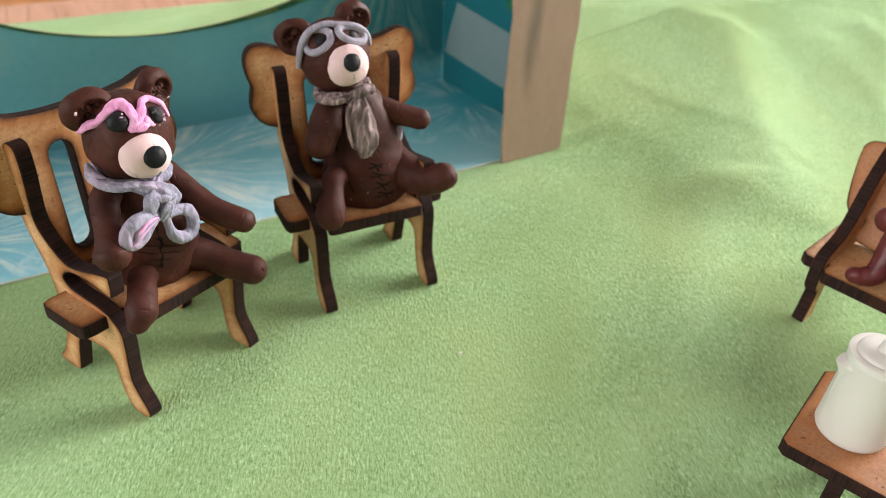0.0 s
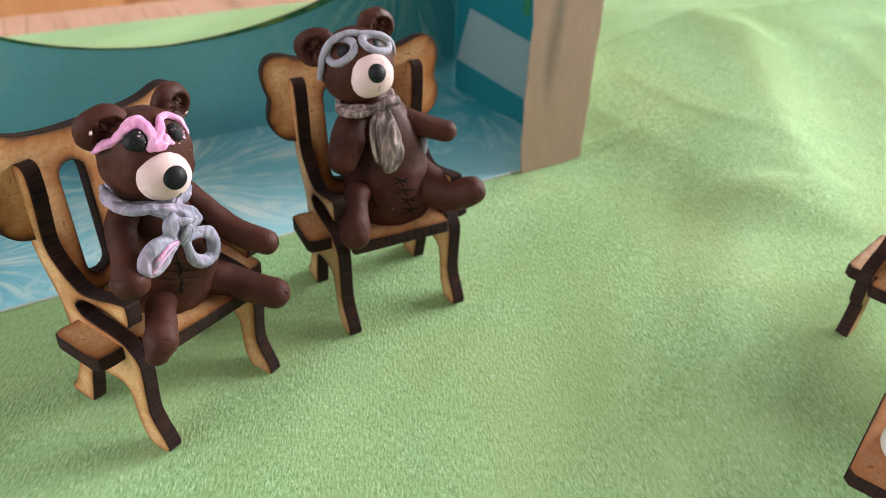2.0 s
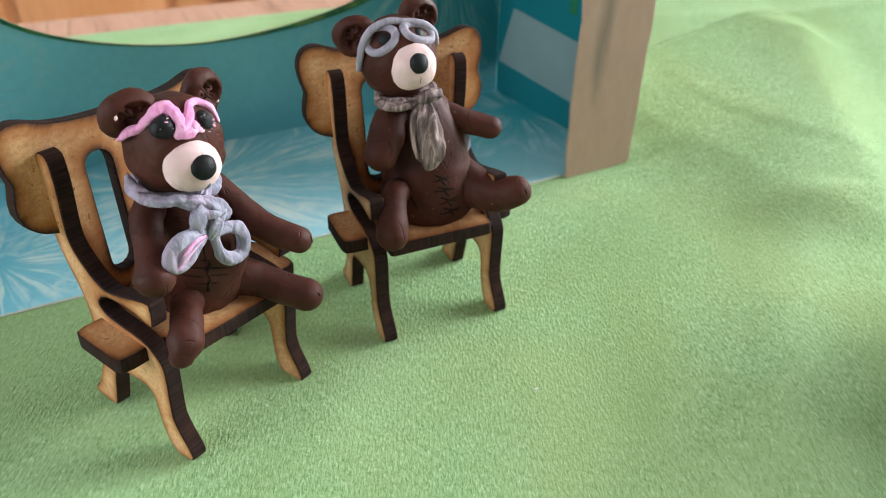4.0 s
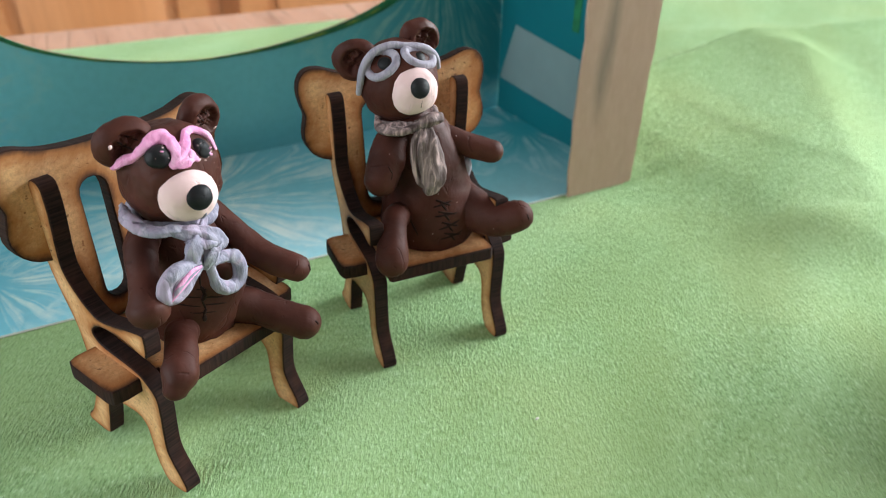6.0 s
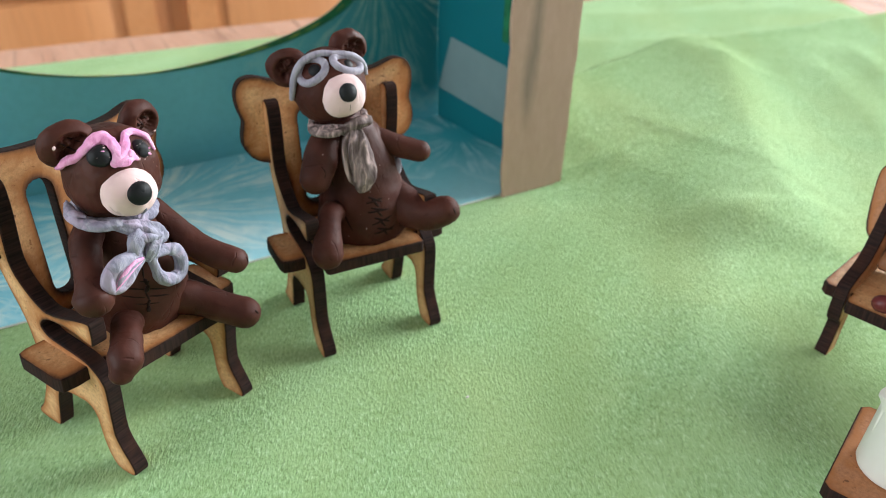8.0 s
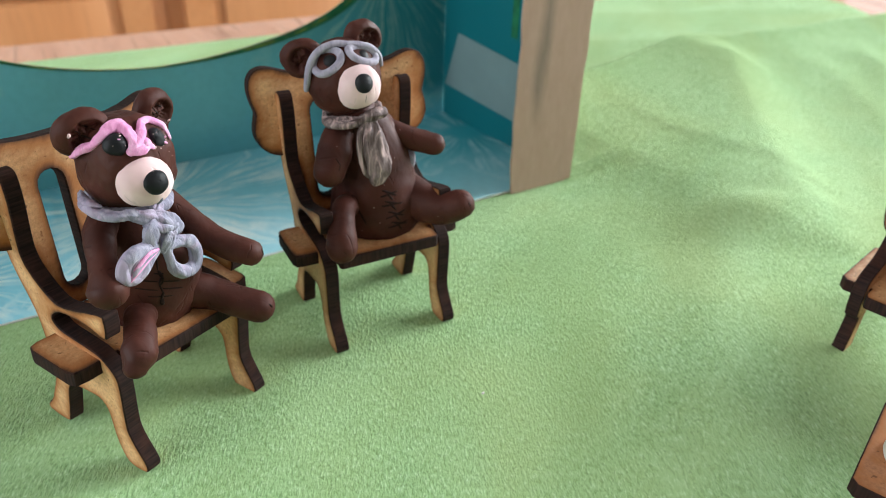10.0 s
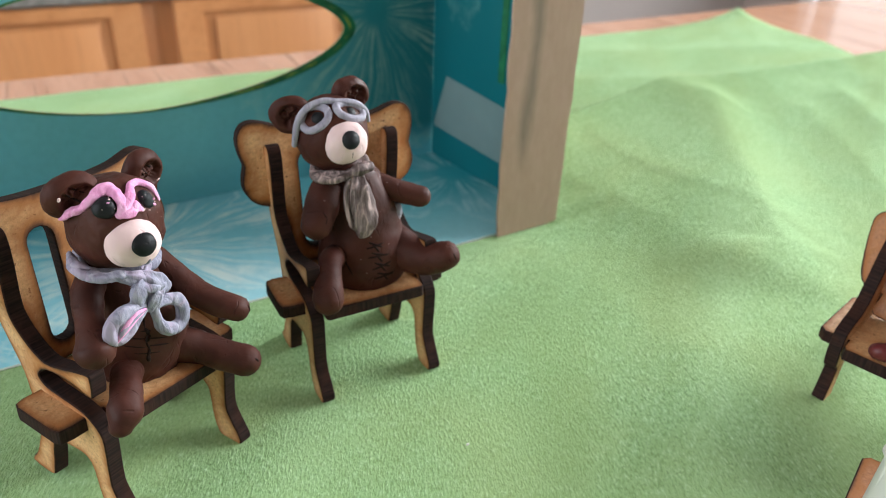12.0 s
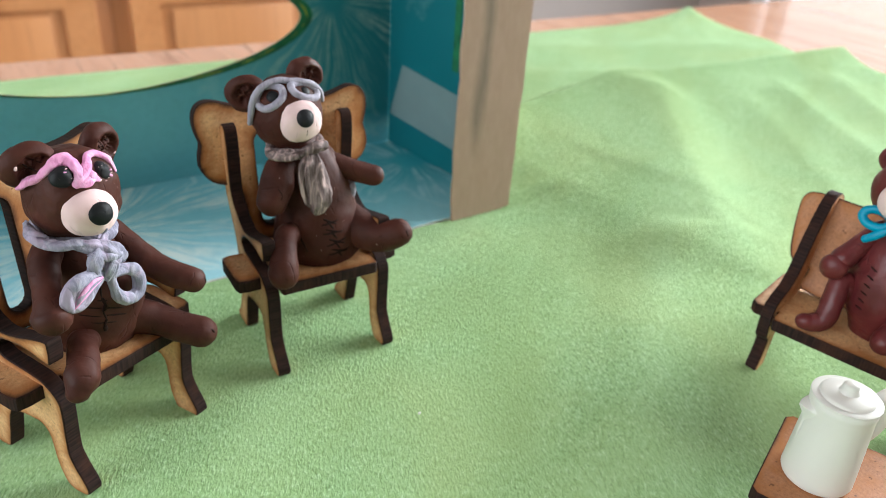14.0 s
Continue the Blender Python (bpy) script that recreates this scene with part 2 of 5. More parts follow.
def printed(name, shade, band, flowers, ink, strength=0.6, pale=None):
    """Glossy printed card. shade: ramp stops along the panel's x (position in metres -> colour); band: colour of the lowest centimetre, or None; pale: colour towards the near edge;
    flowers: brushed petals round centres (x, y in metres), with their count, inner and outer radius and phase."""
    m = Net(name, 0.36, 0.0, 0.4)
    sep = m.n.new("ShaderNodeSeparateXYZ")
    m.l.new(m.co, sep.inputs[0])
    px, py = sep.outputs[0], sep.outputs[1]
    wob = m.math("MULTIPLY", m.math("SUBTRACT", m.noise(38, 2), 0.5), 0.28)
    brush = m.noise(95, 4, 0.65)
    fine = m.noise(420, 3, 0.6)
    total = None
    for fx, fy, petals, r0, r1, phase in flowers:
        dx, dy = m.math("SUBTRACT", px, fx), m.math("SUBTRACT", py, fy)
        ang = m.math("ADD", m.math("ARCTAN2", dy, dx), wob)
        r = m.math("SQRT", m.math("ADD", m.math("MULTIPLY", dx, dx), m.math("MULTIPLY", dy, dy)))
        wave = m.math("ABSOLUTE", m.math("SINE", m.math("ADD", m.math("MULTIPLY", ang, petals * 0.5), phase)))
        comb = m.n.new("ShaderNodeCombineXYZ")
        m.put(m.math("MULTIPLY", ang, petals * 0.95), comb.inputs[0])
        m.put(m.math("MULTIPLY", r, 13.0), comb.inputs[1])
        comb.inputs[2].default_value = fx * 90 + phase
        streak = m.noise(1.9, 3, 0.6, comb.outputs[0], 0.1)
        rim = m.math("MULTIPLY", m.math("ADD", m.math("ADD", 0.55, m.math("MULTIPLY", wave, 0.45)), m.math("MULTIPLY", m.math("SUBTRACT", brush, 0.5), 0.5)), r1)
        fade = m.math("SUBTRACT", 1.2, m.math("MULTIPLY", r, 0.7 / r1))
        strokes = m.math("MULTIPLY", m.ramp(streak, (0.47, 0.0), (0.60, 1.0)), fade)
        inside = m.math("MULTIPLY", m.ramp(m.math("SUBTRACT", rim, r), (0.0, 0.0), (0.003, 1.0)), m.ramp(m.math("SUBTRACT", r, r0), (0.0, 0.0), (0.004, 1.0)))
        edge = m.ramp(m.math("ABSOLUTE", m.math("SUBTRACT", r, m.math("MULTIPLY", rim, 1.06))), (0.0004, 1.0), (0.0010, 0.0))
        f = m.math("MAXIMUM", m.math("MULTIPLY", strokes, inside), m.math("MULTIPLY", edge, 0.55))
        total = f if total is None else m.math("MAXIMUM", total, f)
    total = m.math("MULTIPLY", m.math("MULTIPLY", total, m.ramp(brush, (0.34, 0.15), (0.58, 1.0))), m.ramp(px, (0.02, 1.0), (0.06, 0.4)))
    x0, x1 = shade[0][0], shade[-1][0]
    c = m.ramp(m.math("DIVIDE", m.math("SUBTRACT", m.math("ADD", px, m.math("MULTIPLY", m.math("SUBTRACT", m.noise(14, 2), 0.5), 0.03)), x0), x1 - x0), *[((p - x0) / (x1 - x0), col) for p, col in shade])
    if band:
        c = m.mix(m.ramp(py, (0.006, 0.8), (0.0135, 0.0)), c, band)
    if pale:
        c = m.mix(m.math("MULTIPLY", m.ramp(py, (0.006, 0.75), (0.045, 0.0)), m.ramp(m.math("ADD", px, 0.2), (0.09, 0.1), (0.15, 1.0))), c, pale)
    c = m.mix(m.ramp(fine, (0.4, 0.0), (0.75, 0.10)), c, (0.02, 0.12, 0.14))
    m.set(Base_Color=m.mix(m.math("MULTIPLY", total, strength), c, ink))
    return m.mat


SUEDE = suede()
BOARD, CHAR = fibreboard(), charred()
BOARD_RED = fibreboard("reddish_fibreboard", (0.37, 0.17, 0.08))
BROWN = clay("brown_clay", (0.044, 0.0128, 0.0084), (0.072, 0.0214, 0.0138), 0.58, 0.2)
CREASE = plain("dark_clay_crease", (0.015, 0.006, 0.0045), 0.75, 0.15)
RED = clay("red_brown_clay", (0.085, 0.0125, 0.014), (0.130, 0.021, 0.021), 0.40, 0.35)
CREAM = clay("pale_pink_clay", (0.68, 0.49, 0.48), (0.78, 0.59, 0.58), 0.62)
BLACK = clay("black_clay", (0.007, 0.008, 0.009), (0.014, 0.015, 0.017), 0.5)
GREY = marbled("grey_lilac_clay", (0.215, 0.21, 0.275), (0.29, 0.285, 0.365), (0.385, 0.372, 0.455), crumple=0.45, tint=(0.44, 0.35, 0.46))
GREY_SMOOTH = marbled("smooth_grey_lilac_clay", (0.25, 0.235, 0.29), (0.33, 0.315, 0.38), (0.40, 0.38, 0.45))
GREY_DARK = marbled("dark_grey_marbled_clay", (0.07, 0.048, 0.044), (0.20, 0.155, 0.15), (0.52, 0.385, 0.36), (1, 1, 0.12), 420)
PINK = marbled("bright_pink_clay", (0.70, 0.27, 0.50), (0.80, 0.36, 0.61), (0.84, 0.46, 0.68))
AQUA = clay("turquoise_clay", (0.0, 0.20, 0.33), (0.0, 0.27, 0.42), 0.42, 0.3)
CARD = cardboard()
INK = (0.50, 0.62, 0.50)
# back panel: gloss reflection painted in as paler left stops; darker towards the corner
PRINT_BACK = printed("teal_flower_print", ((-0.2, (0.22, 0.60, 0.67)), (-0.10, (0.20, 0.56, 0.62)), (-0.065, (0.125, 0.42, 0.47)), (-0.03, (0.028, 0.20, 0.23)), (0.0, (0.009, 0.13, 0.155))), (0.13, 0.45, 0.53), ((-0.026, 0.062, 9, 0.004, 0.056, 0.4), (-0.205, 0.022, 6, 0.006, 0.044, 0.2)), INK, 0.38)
PRINT_SIDE = printed("deep_teal_print", ((0.0, (0.008, 0.135, 0.16)), (0.09, (0.009, 0.15, 0.175))), None, ((0.012, 0.108, 7, 0.006, 0.044, 0.3),), (0.25, 0.46, 0.42), 0.5)
# bottom panel: colour darkens towards the side wall and pales towards the near edge
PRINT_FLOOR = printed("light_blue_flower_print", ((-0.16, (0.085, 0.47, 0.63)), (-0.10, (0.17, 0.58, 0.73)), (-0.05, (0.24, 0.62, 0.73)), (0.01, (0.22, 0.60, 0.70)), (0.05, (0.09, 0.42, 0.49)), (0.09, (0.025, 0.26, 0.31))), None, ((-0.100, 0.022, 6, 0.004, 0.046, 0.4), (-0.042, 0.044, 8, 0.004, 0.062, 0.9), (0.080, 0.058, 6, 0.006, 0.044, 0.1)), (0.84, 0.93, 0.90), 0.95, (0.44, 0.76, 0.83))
RIM = plain("dark_green_printed_rim", (0.018, 0.135, 0.055), 0.45, 0.4, 0.5, 160)
RIM_PALE = plain("yellow_green_cut_edge", (0.25, 0.36, 0.06), 0.7, 0.3, 0.5, 260)
RIM_LINE = Net("worn_yellow_green_print", 0.55, 0.0, 0.3)
RIM_LINE.set(Base_Color=RIM_LINE.ramp(RIM_LINE.noise(110, 3, 0.6), (0.46, (0.018, 0.135, 0.055)), (0.60, (0.30, 0.36, 0.045))))
RIM_LINE = RIM_LINE.mat
PAPER = plain("white_paper_edge", (0.80, 0.80, 0.78), 0.8, 0.2, 0.05)
STICKER = plain("pale_grey_blue_paper_label", (0.18, 0.255, 0.26), 0.55, 0.3, 0.06)
CERAMIC = plain("white_glazed_plastic", (0.66, 0.65, 0.595), 0.45, 0.35, 0.03)
CERAMIC_CREAM = plain("cream_plastic", (0.80, 0.74, 0.60), 0.35, 0.5, 0.04)
TABLE_WOOD = timber("orange_oak_tabletop", (0.47, 0.215, 0.115), (0.63, 0.33, 0.20), (0.70, 0.40, 0.26), (1, 0.12, 1), 42, 0.06, 0.5, 260)
DOOR_WOOD = timber("honey_maple_door", (0.43, 0.175, 0.06), (0.54, 0.24, 0.09), (0.61, 0.29, 0.12), (1, 1, 0.08), 9)
WHITE = plain("pale_wall_paint", (0.48, 0.43, 0.40), 0.7, 0.3, 0.03, 4)
FRAME_WHITE = plain("white_door_frame", (0.80, 0.80, 0.79), 0.4, 0.5, 0.03, 8)
TILE = plain("pale_floor", (0.36, 0.31, 0.27), 0.4, 0.5, 0.12, 6)
STONE = plain("grey_granite_worktop", (0.22, 0.21, 0.19), 0.4, 0.5, 0.5, 160)

# ---- mesh helpers; all lengths below are millimetres ----
MM = 0.001


def spline(pts, per=6, closed=False):
    """Catmull-Rom through the points."""
    P = [Vector(q) for q in pts]
    n, out = len(P), []
    for i in range(n if closed else n - 1):
        if closed:
            a, b, c, d = P[i - 1], P[i], P[(i + 1) % n], P[(i + 2) % n]
        else:
            a, b, c, d = P[max(i - 1, 0)], P[i], P[i + 1], P[min(i + 2, n - 1)]
        for k in range(per):
            t = k / per
            out.append(0.5 * ((2 * b) + (c - a) * t + (2 * a - 5 * b + 4 * c - d) * t * t + (3 * b - a - 3 * c + d) * t ** 3))
    if not closed:
        out.append(P[-1])
    return out


def finish(name, bm, mats, parent=None, label="", smooth=True, m=None, sharp=None):
    me = bpy.data.meshes.new(name)
    bm.normal_update()
    bm.to_mesh(me)
    bm.free()
    for q in mats if isinstance(mats, (list, tuple)) else [mats]:
        me.materials.append(q)
    me.polygons.foreach_set("use_smooth", [smooth] * len(me.polygons))
    if sharp:
        me.set_sharp_from_angle(angle=radians(sharp))
    ob = new(name, me)
    if m is not None:
        ob.matrix_basis = m
    if parent is not None:
        ob.parent = parent
    if label:
        tagged(ob, label)
    return ob


def part(name, bm, material, parent, label="", smooth=True, m=None, sharp=40):
    return finish(name, bm, material, parent, label, smooth, m, sharp)


def thing(name, m, label, category, group="", kind=""):
    ob = new(name)
    ob.empty_display_size = 0.01
    ob.matrix_basis = m
    return tagged(ob, label, category, group, kind)


def at(x, y, z, rx=0, ry=0, rz=0):
    return pose(x * MM, y * MM, z * MM, rx, ry, rz)


def plate(outline, thick, holes=(), ring=0.0, mats=(0, 0, 1), bevel=0.0):
    """A cut sheet in the xy plane, from z = 0 to thick. ring: width of the scorched border of its faces. mats: top, underside, cut edge."""
    bm = bmesh.new()
    lay = bm.verts.layers.float.new("scorch")
    loops = [[Vector((q[0], q[1])) for q in outline]] + [[Vector((q[0], q[1])) for q in h] for h in holes]

    def area2(P):
        return sum(P[i - 1].x * P[i].y - P[i].x * P[i - 1].y for i in range(len(P)))

    loops = [P if (area2(P) > 0) == (k == 0) else P[::-1] for k, P in enumerate(loops)]

    def inset(P, w):
        out, n = [], len(P)
        for i in range(n):
            a, b = (P[i] - P[i - 1]), (P[(i + 1) % n] - P[i])
            na, nb = Vector((-a.y, a.x)).normalized(), Vector((-b.y, b.x)).normalized()
            q = na + nb
            q = q / max(q.length_squared / 2, 0.35)
            out.append(P[i] + q * w)
        return out

    def verts(P, z, s):
        vs = []
        for q in P:
            v = bm.verts.new((q.x * MM, q.y * MM, z * MM))
            v[lay] = s
            vs.append(v)
        return vs

    def quads(A, B, mat):
        n = len(A)
        for i in range(n):
            f = bm.faces.new((A[i - 1], A[i], B[i], B[i - 1]))
            f.material_index = mat

    e = bevel
    top, bottom = [], []
    for P in loops:
        lo, hi = verts(P, e, 1.0), verts(P, thick - e, 1.0)
        quads(lo, hi, mats[2])
        if e:
            Q = inset(P, e)
            t2, b2 = verts(Q, thick, 1.0), verts(Q, 0, 1.0)
            quads(hi, t2, mats[2])
            quads(b2, lo, mats[2])
            hi, lo, P = t2, b2, Q
        if ring:
            Q = inset(P, min(ring, 0.4))
            t2, b2 = verts(Q, thick, 0.0), verts(Q, 0, 0.0)
            quads(hi, t2, mats[0])
            quads(b2, lo, mats[1])
            hi, lo, P = t2, b2, Q
        top.append((P, hi))
        bottom.append((P, lo))
    for faces, mat, flip in ((top, mats[0], False), (bottom, mats[1], True)):
        flat = [v for P, vs in faces for v in vs]
        for tri in geometry.tessellate_polygon([[Vector((q.x, q.y, 0)) for q in P] for P, vs in faces]):
            a, b, c = (flat[i] for i in tri)
            n = (b.co - a.co).cross(c.co - a.co).z
            if abs(n) < 1e-16:
                continue
            if (n > 0) == flip:
                b, c = c, b
            try:
                bm.faces.new((a, b, c)).material_index = mat
            except ValueError:
                pass
    if ring:
        # finer faces, scorched by how near they lie to the cut
        for _ in range(6):
            long = [ed for ed in bm.edges if ed.calc_length() > 1.2 * MM and all(f.material_index != mats[2] for f in ed.link_faces)]
            if long:
                bmesh.ops.subdivide_edges(bm, edges=long, cuts=1)
                bmesh.ops.triangulate(bm, faces=[f for f in bm.faces if len(f.verts) > 4])
        segs = [(np.array(P), np.array(P[1:] + P[:1])) for P in loops]
        A, B = np.concatenate([s[0] for s in segs]), np.concatenate([s[1] for s in segs])
        D = B - A
        for v in bm.verts:
            q = np.array((v.co.x, v.co.y)) / MM
            t = np.clip(((q - A) * D).sum(1) / np.maximum((D * D).sum(1), 1e-9), 0, 1)
            v[lay] = math.exp(-float(np.sqrt((((A + D * t[:, None]) - q) ** 2).sum(1)).min()) / ring)
    return bm


def box(bm, x0, x1, y0, y1, z0, z1, mat=0, bevel=0.0):
    made = bmesh.ops.create_cube(bm, size=1.0, matrix=Matrix.Translation(((x0 + x1) / 2 * MM, (y0 + y1) / 2 * MM, (z0 + z1) / 2 * MM)) @ Matrix.Diagonal(((x1 - x0) * MM, (y1 - y0) * MM, (z1 - z0) * MM, 1)))
    fs = {f for v in made["verts"] for f in v.link_faces}
    for f in fs:
        f.material_index = mat
    if bevel:
        es = list({e for f in fs for e in f.edges})
        bmesh.ops.bevel(bm, geom=es, offset=bevel * MM, segments=2, affect="EDGES", profile=0.5, material=-1)
    return bm


def ball(bm, c, r, rot=(0, 0, 0), mat=0, seg=28, rings=18, lump=0.12, dent=0.0, seed=0.0, square=2.0):
    """A hand-rolled lump of clay. dent: depth of a thumb print in its -y side, as part of its depth; square: above 2 it fills its box more."""
    r = (r, r, r) if isinstance(r, (int, float)) else r
    turn = Euler([radians(a) for a in rot]).to_matrix()
    grid = []
    for i in range(rings + 1):
        th = math.pi * i / rings
        row = []
        for k in range(seg):
            ph = 2 * math.pi * k / seg
            # poles on the y axis
            u = Vector((math.sin(th) * math.cos(ph), -math.cos(th), math.sin(th) * math.sin(ph)))
            if square > 2.0:
                u = u / (abs(u.x) ** square + abs(u.y) ** square + abs(u.z) ** square) ** (1 / square)
            if dent and u.y < 0.2:
                rr = math.hypot(u.x - 0.08, u.z)
                t = min(1.0, max(0.0, 1 - rr / 0.74) * 1.9)
                t = t * t * (3 - 2 * t)
                torn = noise.noise(Vector((u.x * 4.2 + seed, u.z * 3.1, seed))) + 0.6 * noise.noise(Vector((u.x * 9.0, u.z * 8.0 + seed, 2.0)))
                u = Vector((u.x, u.y + t * ((1 + dent) * 0.5 + 0.34 * torn), u.z))
            q = Vector((u.x * r[0], u.y * r[1], u.z * r[2]))
            q = turn @ q + Vector(c)
            q += (turn @ u) * lump * (noise.noise(q * 0.28 + Vector((seed, seed * 2, 3))) + 0.3 * noise.noise(q * 0.9 + Vector((seed, 5, 3))))
            row.append(bm.verts.new(q * MM) if (0 < i < rings or k == 0) else row[0])
        grid.append(row)
    for i in range(rings):
        for k in range(seg):
            a, b, c2, d = grid[i][k], grid[i][(k + 1) % seg], grid[i + 1][(k + 1) % seg], grid[i + 1][k]
            vs = list(dict.fromkeys((a, b, c2, d)))
            if len(vs) > 2:
                f = bm.faces.new(vs)
                f.material_index = mat
    return bm


def tube(bm, pts, radii, mat=0, seg=16, flat=1.0, up=(0, 0, 1), closed=False, per=6, lump=0.08, caps=True, groove=0.0, seed=0.0):
    """A rolled strand through the points, with its radius at each; flat: its thickness towards up as part of its width."""
    rr = [radii] * len(pts) if isinstance(radii, (int, float)) else list(radii)
    P4 = spline([(*p, r) for p, r in zip(pts, rr)], per, closed)
    P, R = [Vector(q[:3]) for q in P4], [max(q[3], 0.02) for q in P4]
    n = len(P)
    T_ = [(P[(i + 1) % n] - P[i - 1]).normalized() if closed else (P[min(i + 1, n - 1)] - P[max(i - 1, 0)]).normalized() for i in range(n)]
    if caps and not closed:
        for end in (0, 1):
            base, d, r = (P[0], -T_[0], R[0]) if not end else (P[-1], T_[-1], R[-1])
            extra = [(base + d * r * math.sin(a) * 0.95, r * math.cos(a)) for a in (0.45, 0.85, 1.2, 1.45)]
            tt = T_[0] if not end else T_[-1]
            if end:
                P, R, T_ = P + [q for q, _ in extra], R + [w for _, w in extra], T_ + [tt] * 4
            else:
                P, R, T_ = [q for q, _ in extra[::-1]] + P, [w for _, w in extra[::-1]] + R, [tt] * 4 + T_
        n = len(P)
    ref = Vector(up)
    rings = []
    for i in range(n):
        side = T_[i].cross(ref)
        side = side.normalized() if side.length > 1e-3 else T_[i].orthogonal().normalized()
        nor = side.cross(T_[i]).normalized()
        ring = []
        for k in range(seg):
            a = 2 * math.pi * k / seg
            g = 1.0 - groove * (0.5 + 0.5 * math.sin(5 * a + 0.35 * i))
            q = P[i] + (side * math.cos(a) + nor * math.sin(a) * flat) * R[i] * g
            q += (side * math.cos(a) + nor * math.sin(a)) * lump * (noise.noise(q * 0.4 + Vector((seed, 0, 7))) + 0.3 * noise.noise(q * 1.1 + Vector((seed, 3, 7))))
            ring.append(bm.verts.new(q * MM))
        rings.append(ring)
    for i in range(n if closed else n - 1):
        A, B = rings[i], rings[(i + 1) % n]
        for k in range(seg):
            bm.faces.new((A[k], A[(k + 1) % seg], B[(k + 1) % seg], B[k])).material_index = mat
    if not closed:
        bm.faces.new(rings[0][::-1]).material_index = mat
        bm.faces.new(rings[-1]).material_index = mat
    return bm


def lathe(bm, profile, c=(0, 0, 0), seg=40, mat=0):
    """A turned body: profile of (radius, height)."""
    rings = [[bm.verts.new(((c[0] + r * math.cos(2 * math.pi * k / seg)) * MM, (c[1] + r * math.sin(2 * math.pi * k / seg)) * MM, (c[2] + z) * MM)) for k in range(seg)] for r, z in profile]
    for A, B in zip(rings, rings[1:]):
        for k in range(seg):
            bm.faces.new((A[k], A[(k + 1) % seg], B[(k + 1) % seg], B[k])).material_index = mat
    bm.faces.new(rings[0][::-1]).material_index = mat
    bm.faces.new(rings[-1]).material_index = mat
    return bm

# ---- the setting ----


def ridge(x, y, path, height, width, back, crisp, start=0.12):
    """Height of a fold along a path of points: a soft front slope, a steeper back one."""
    best, side, fade, front = 1e9, 1, 1.0, width
    n = len(path) - 1
    for i in range(n):
        (ax, ay), (bx, by) = path[i], path[i + 1]
        dx, dy = bx - ax, by - ay
        t = max(0.0, min(1.0, ((x - ax) * dx + (y - ay) * dy) / (dx * dx + dy * dy)))
        qx, qy = x - ax - t * dx, y - ay - t * dy
        d = math.hypot(qx, qy)
        if d < best:
            best, side = d, dx * qy - dy * qx
            along = (i + t) / n
            fade = min(1.0, 7 * along + start, 6 * (1 - along) + 0.12)
            front = width * (min(1.0, 0.45 + 3.5 * along) if start > 0.5 else 1.0)
    return height * fade * math.exp(-((best / (back if side > 0 else front)) ** crisp))


FOLDS = (
    (((88, 88), (130, 103), (176, 113), (231, 121), (285, 122), (340, 121), (392, 121), (424, 121)), 20.5, 34.0, 7.5, 0.92, 0.62),
    (((226, 118), (206, 90), (184, 60), (162, 31), (144, 4), (130, -26)), 9.0, 40.0, 19.0, 1.6),
    (((276, 104), (259, 70), (236, 30), (214, -10), (200, -50)), 2.0, 18.0, 12.0, 1.6),
    (((310, 108), (292, 64), (272, 22), (250, -45)), 3.6, 24.0, 12.0, 1.4),
    (((356, 104), (335, 62), (312, 10), (296, -40)), 3.0, 22.0, 12.0, 1.4),
    (((400, 100), (376, 45), (352, -30)), 2.6, 22.0, 12.0, 1.4),
    (((150, 215), (230, 184), (330, 150)), 2.2, 22.0, 14.0, 1.5),
    (((210, 262), (290, 225), (420, 195)), 2.6, 22.0, 18.0, 1.5),
)
# a low swelling that runs out between the chairs
SWELL = ((138, 2), (112, -13), (82, -30), (56, -54), (40, -82)), 4.4, 17.0, 26.0, 1.9


def cloth_height(x, y):
    h = sum(ridge(x, y, *f) for f in FOLDS)
    # flat under the box and before it, leaning against its side wall further back
    flat = max(0.0, min(1.0, (x - 88) / 7)) if y > 57 else max(0.0, min(1.0, (x - 84) / 40))
    flat = flat * flat * (3 - 2 * flat)
    if y < -105 or x < -110:
        flat = max(flat, 0.3)
    low = ridge(x, y, *SWELL) * max(0.0, min(1.0, (x - 24) / 26))
    h += 9.5 * math.exp(-math.hypot(x - 432, y - 281) / 24)
    return h * flat + low + 1.3 * noise.noise(Vector((x * 0.012, y * 0.012, 2.0))) * flat


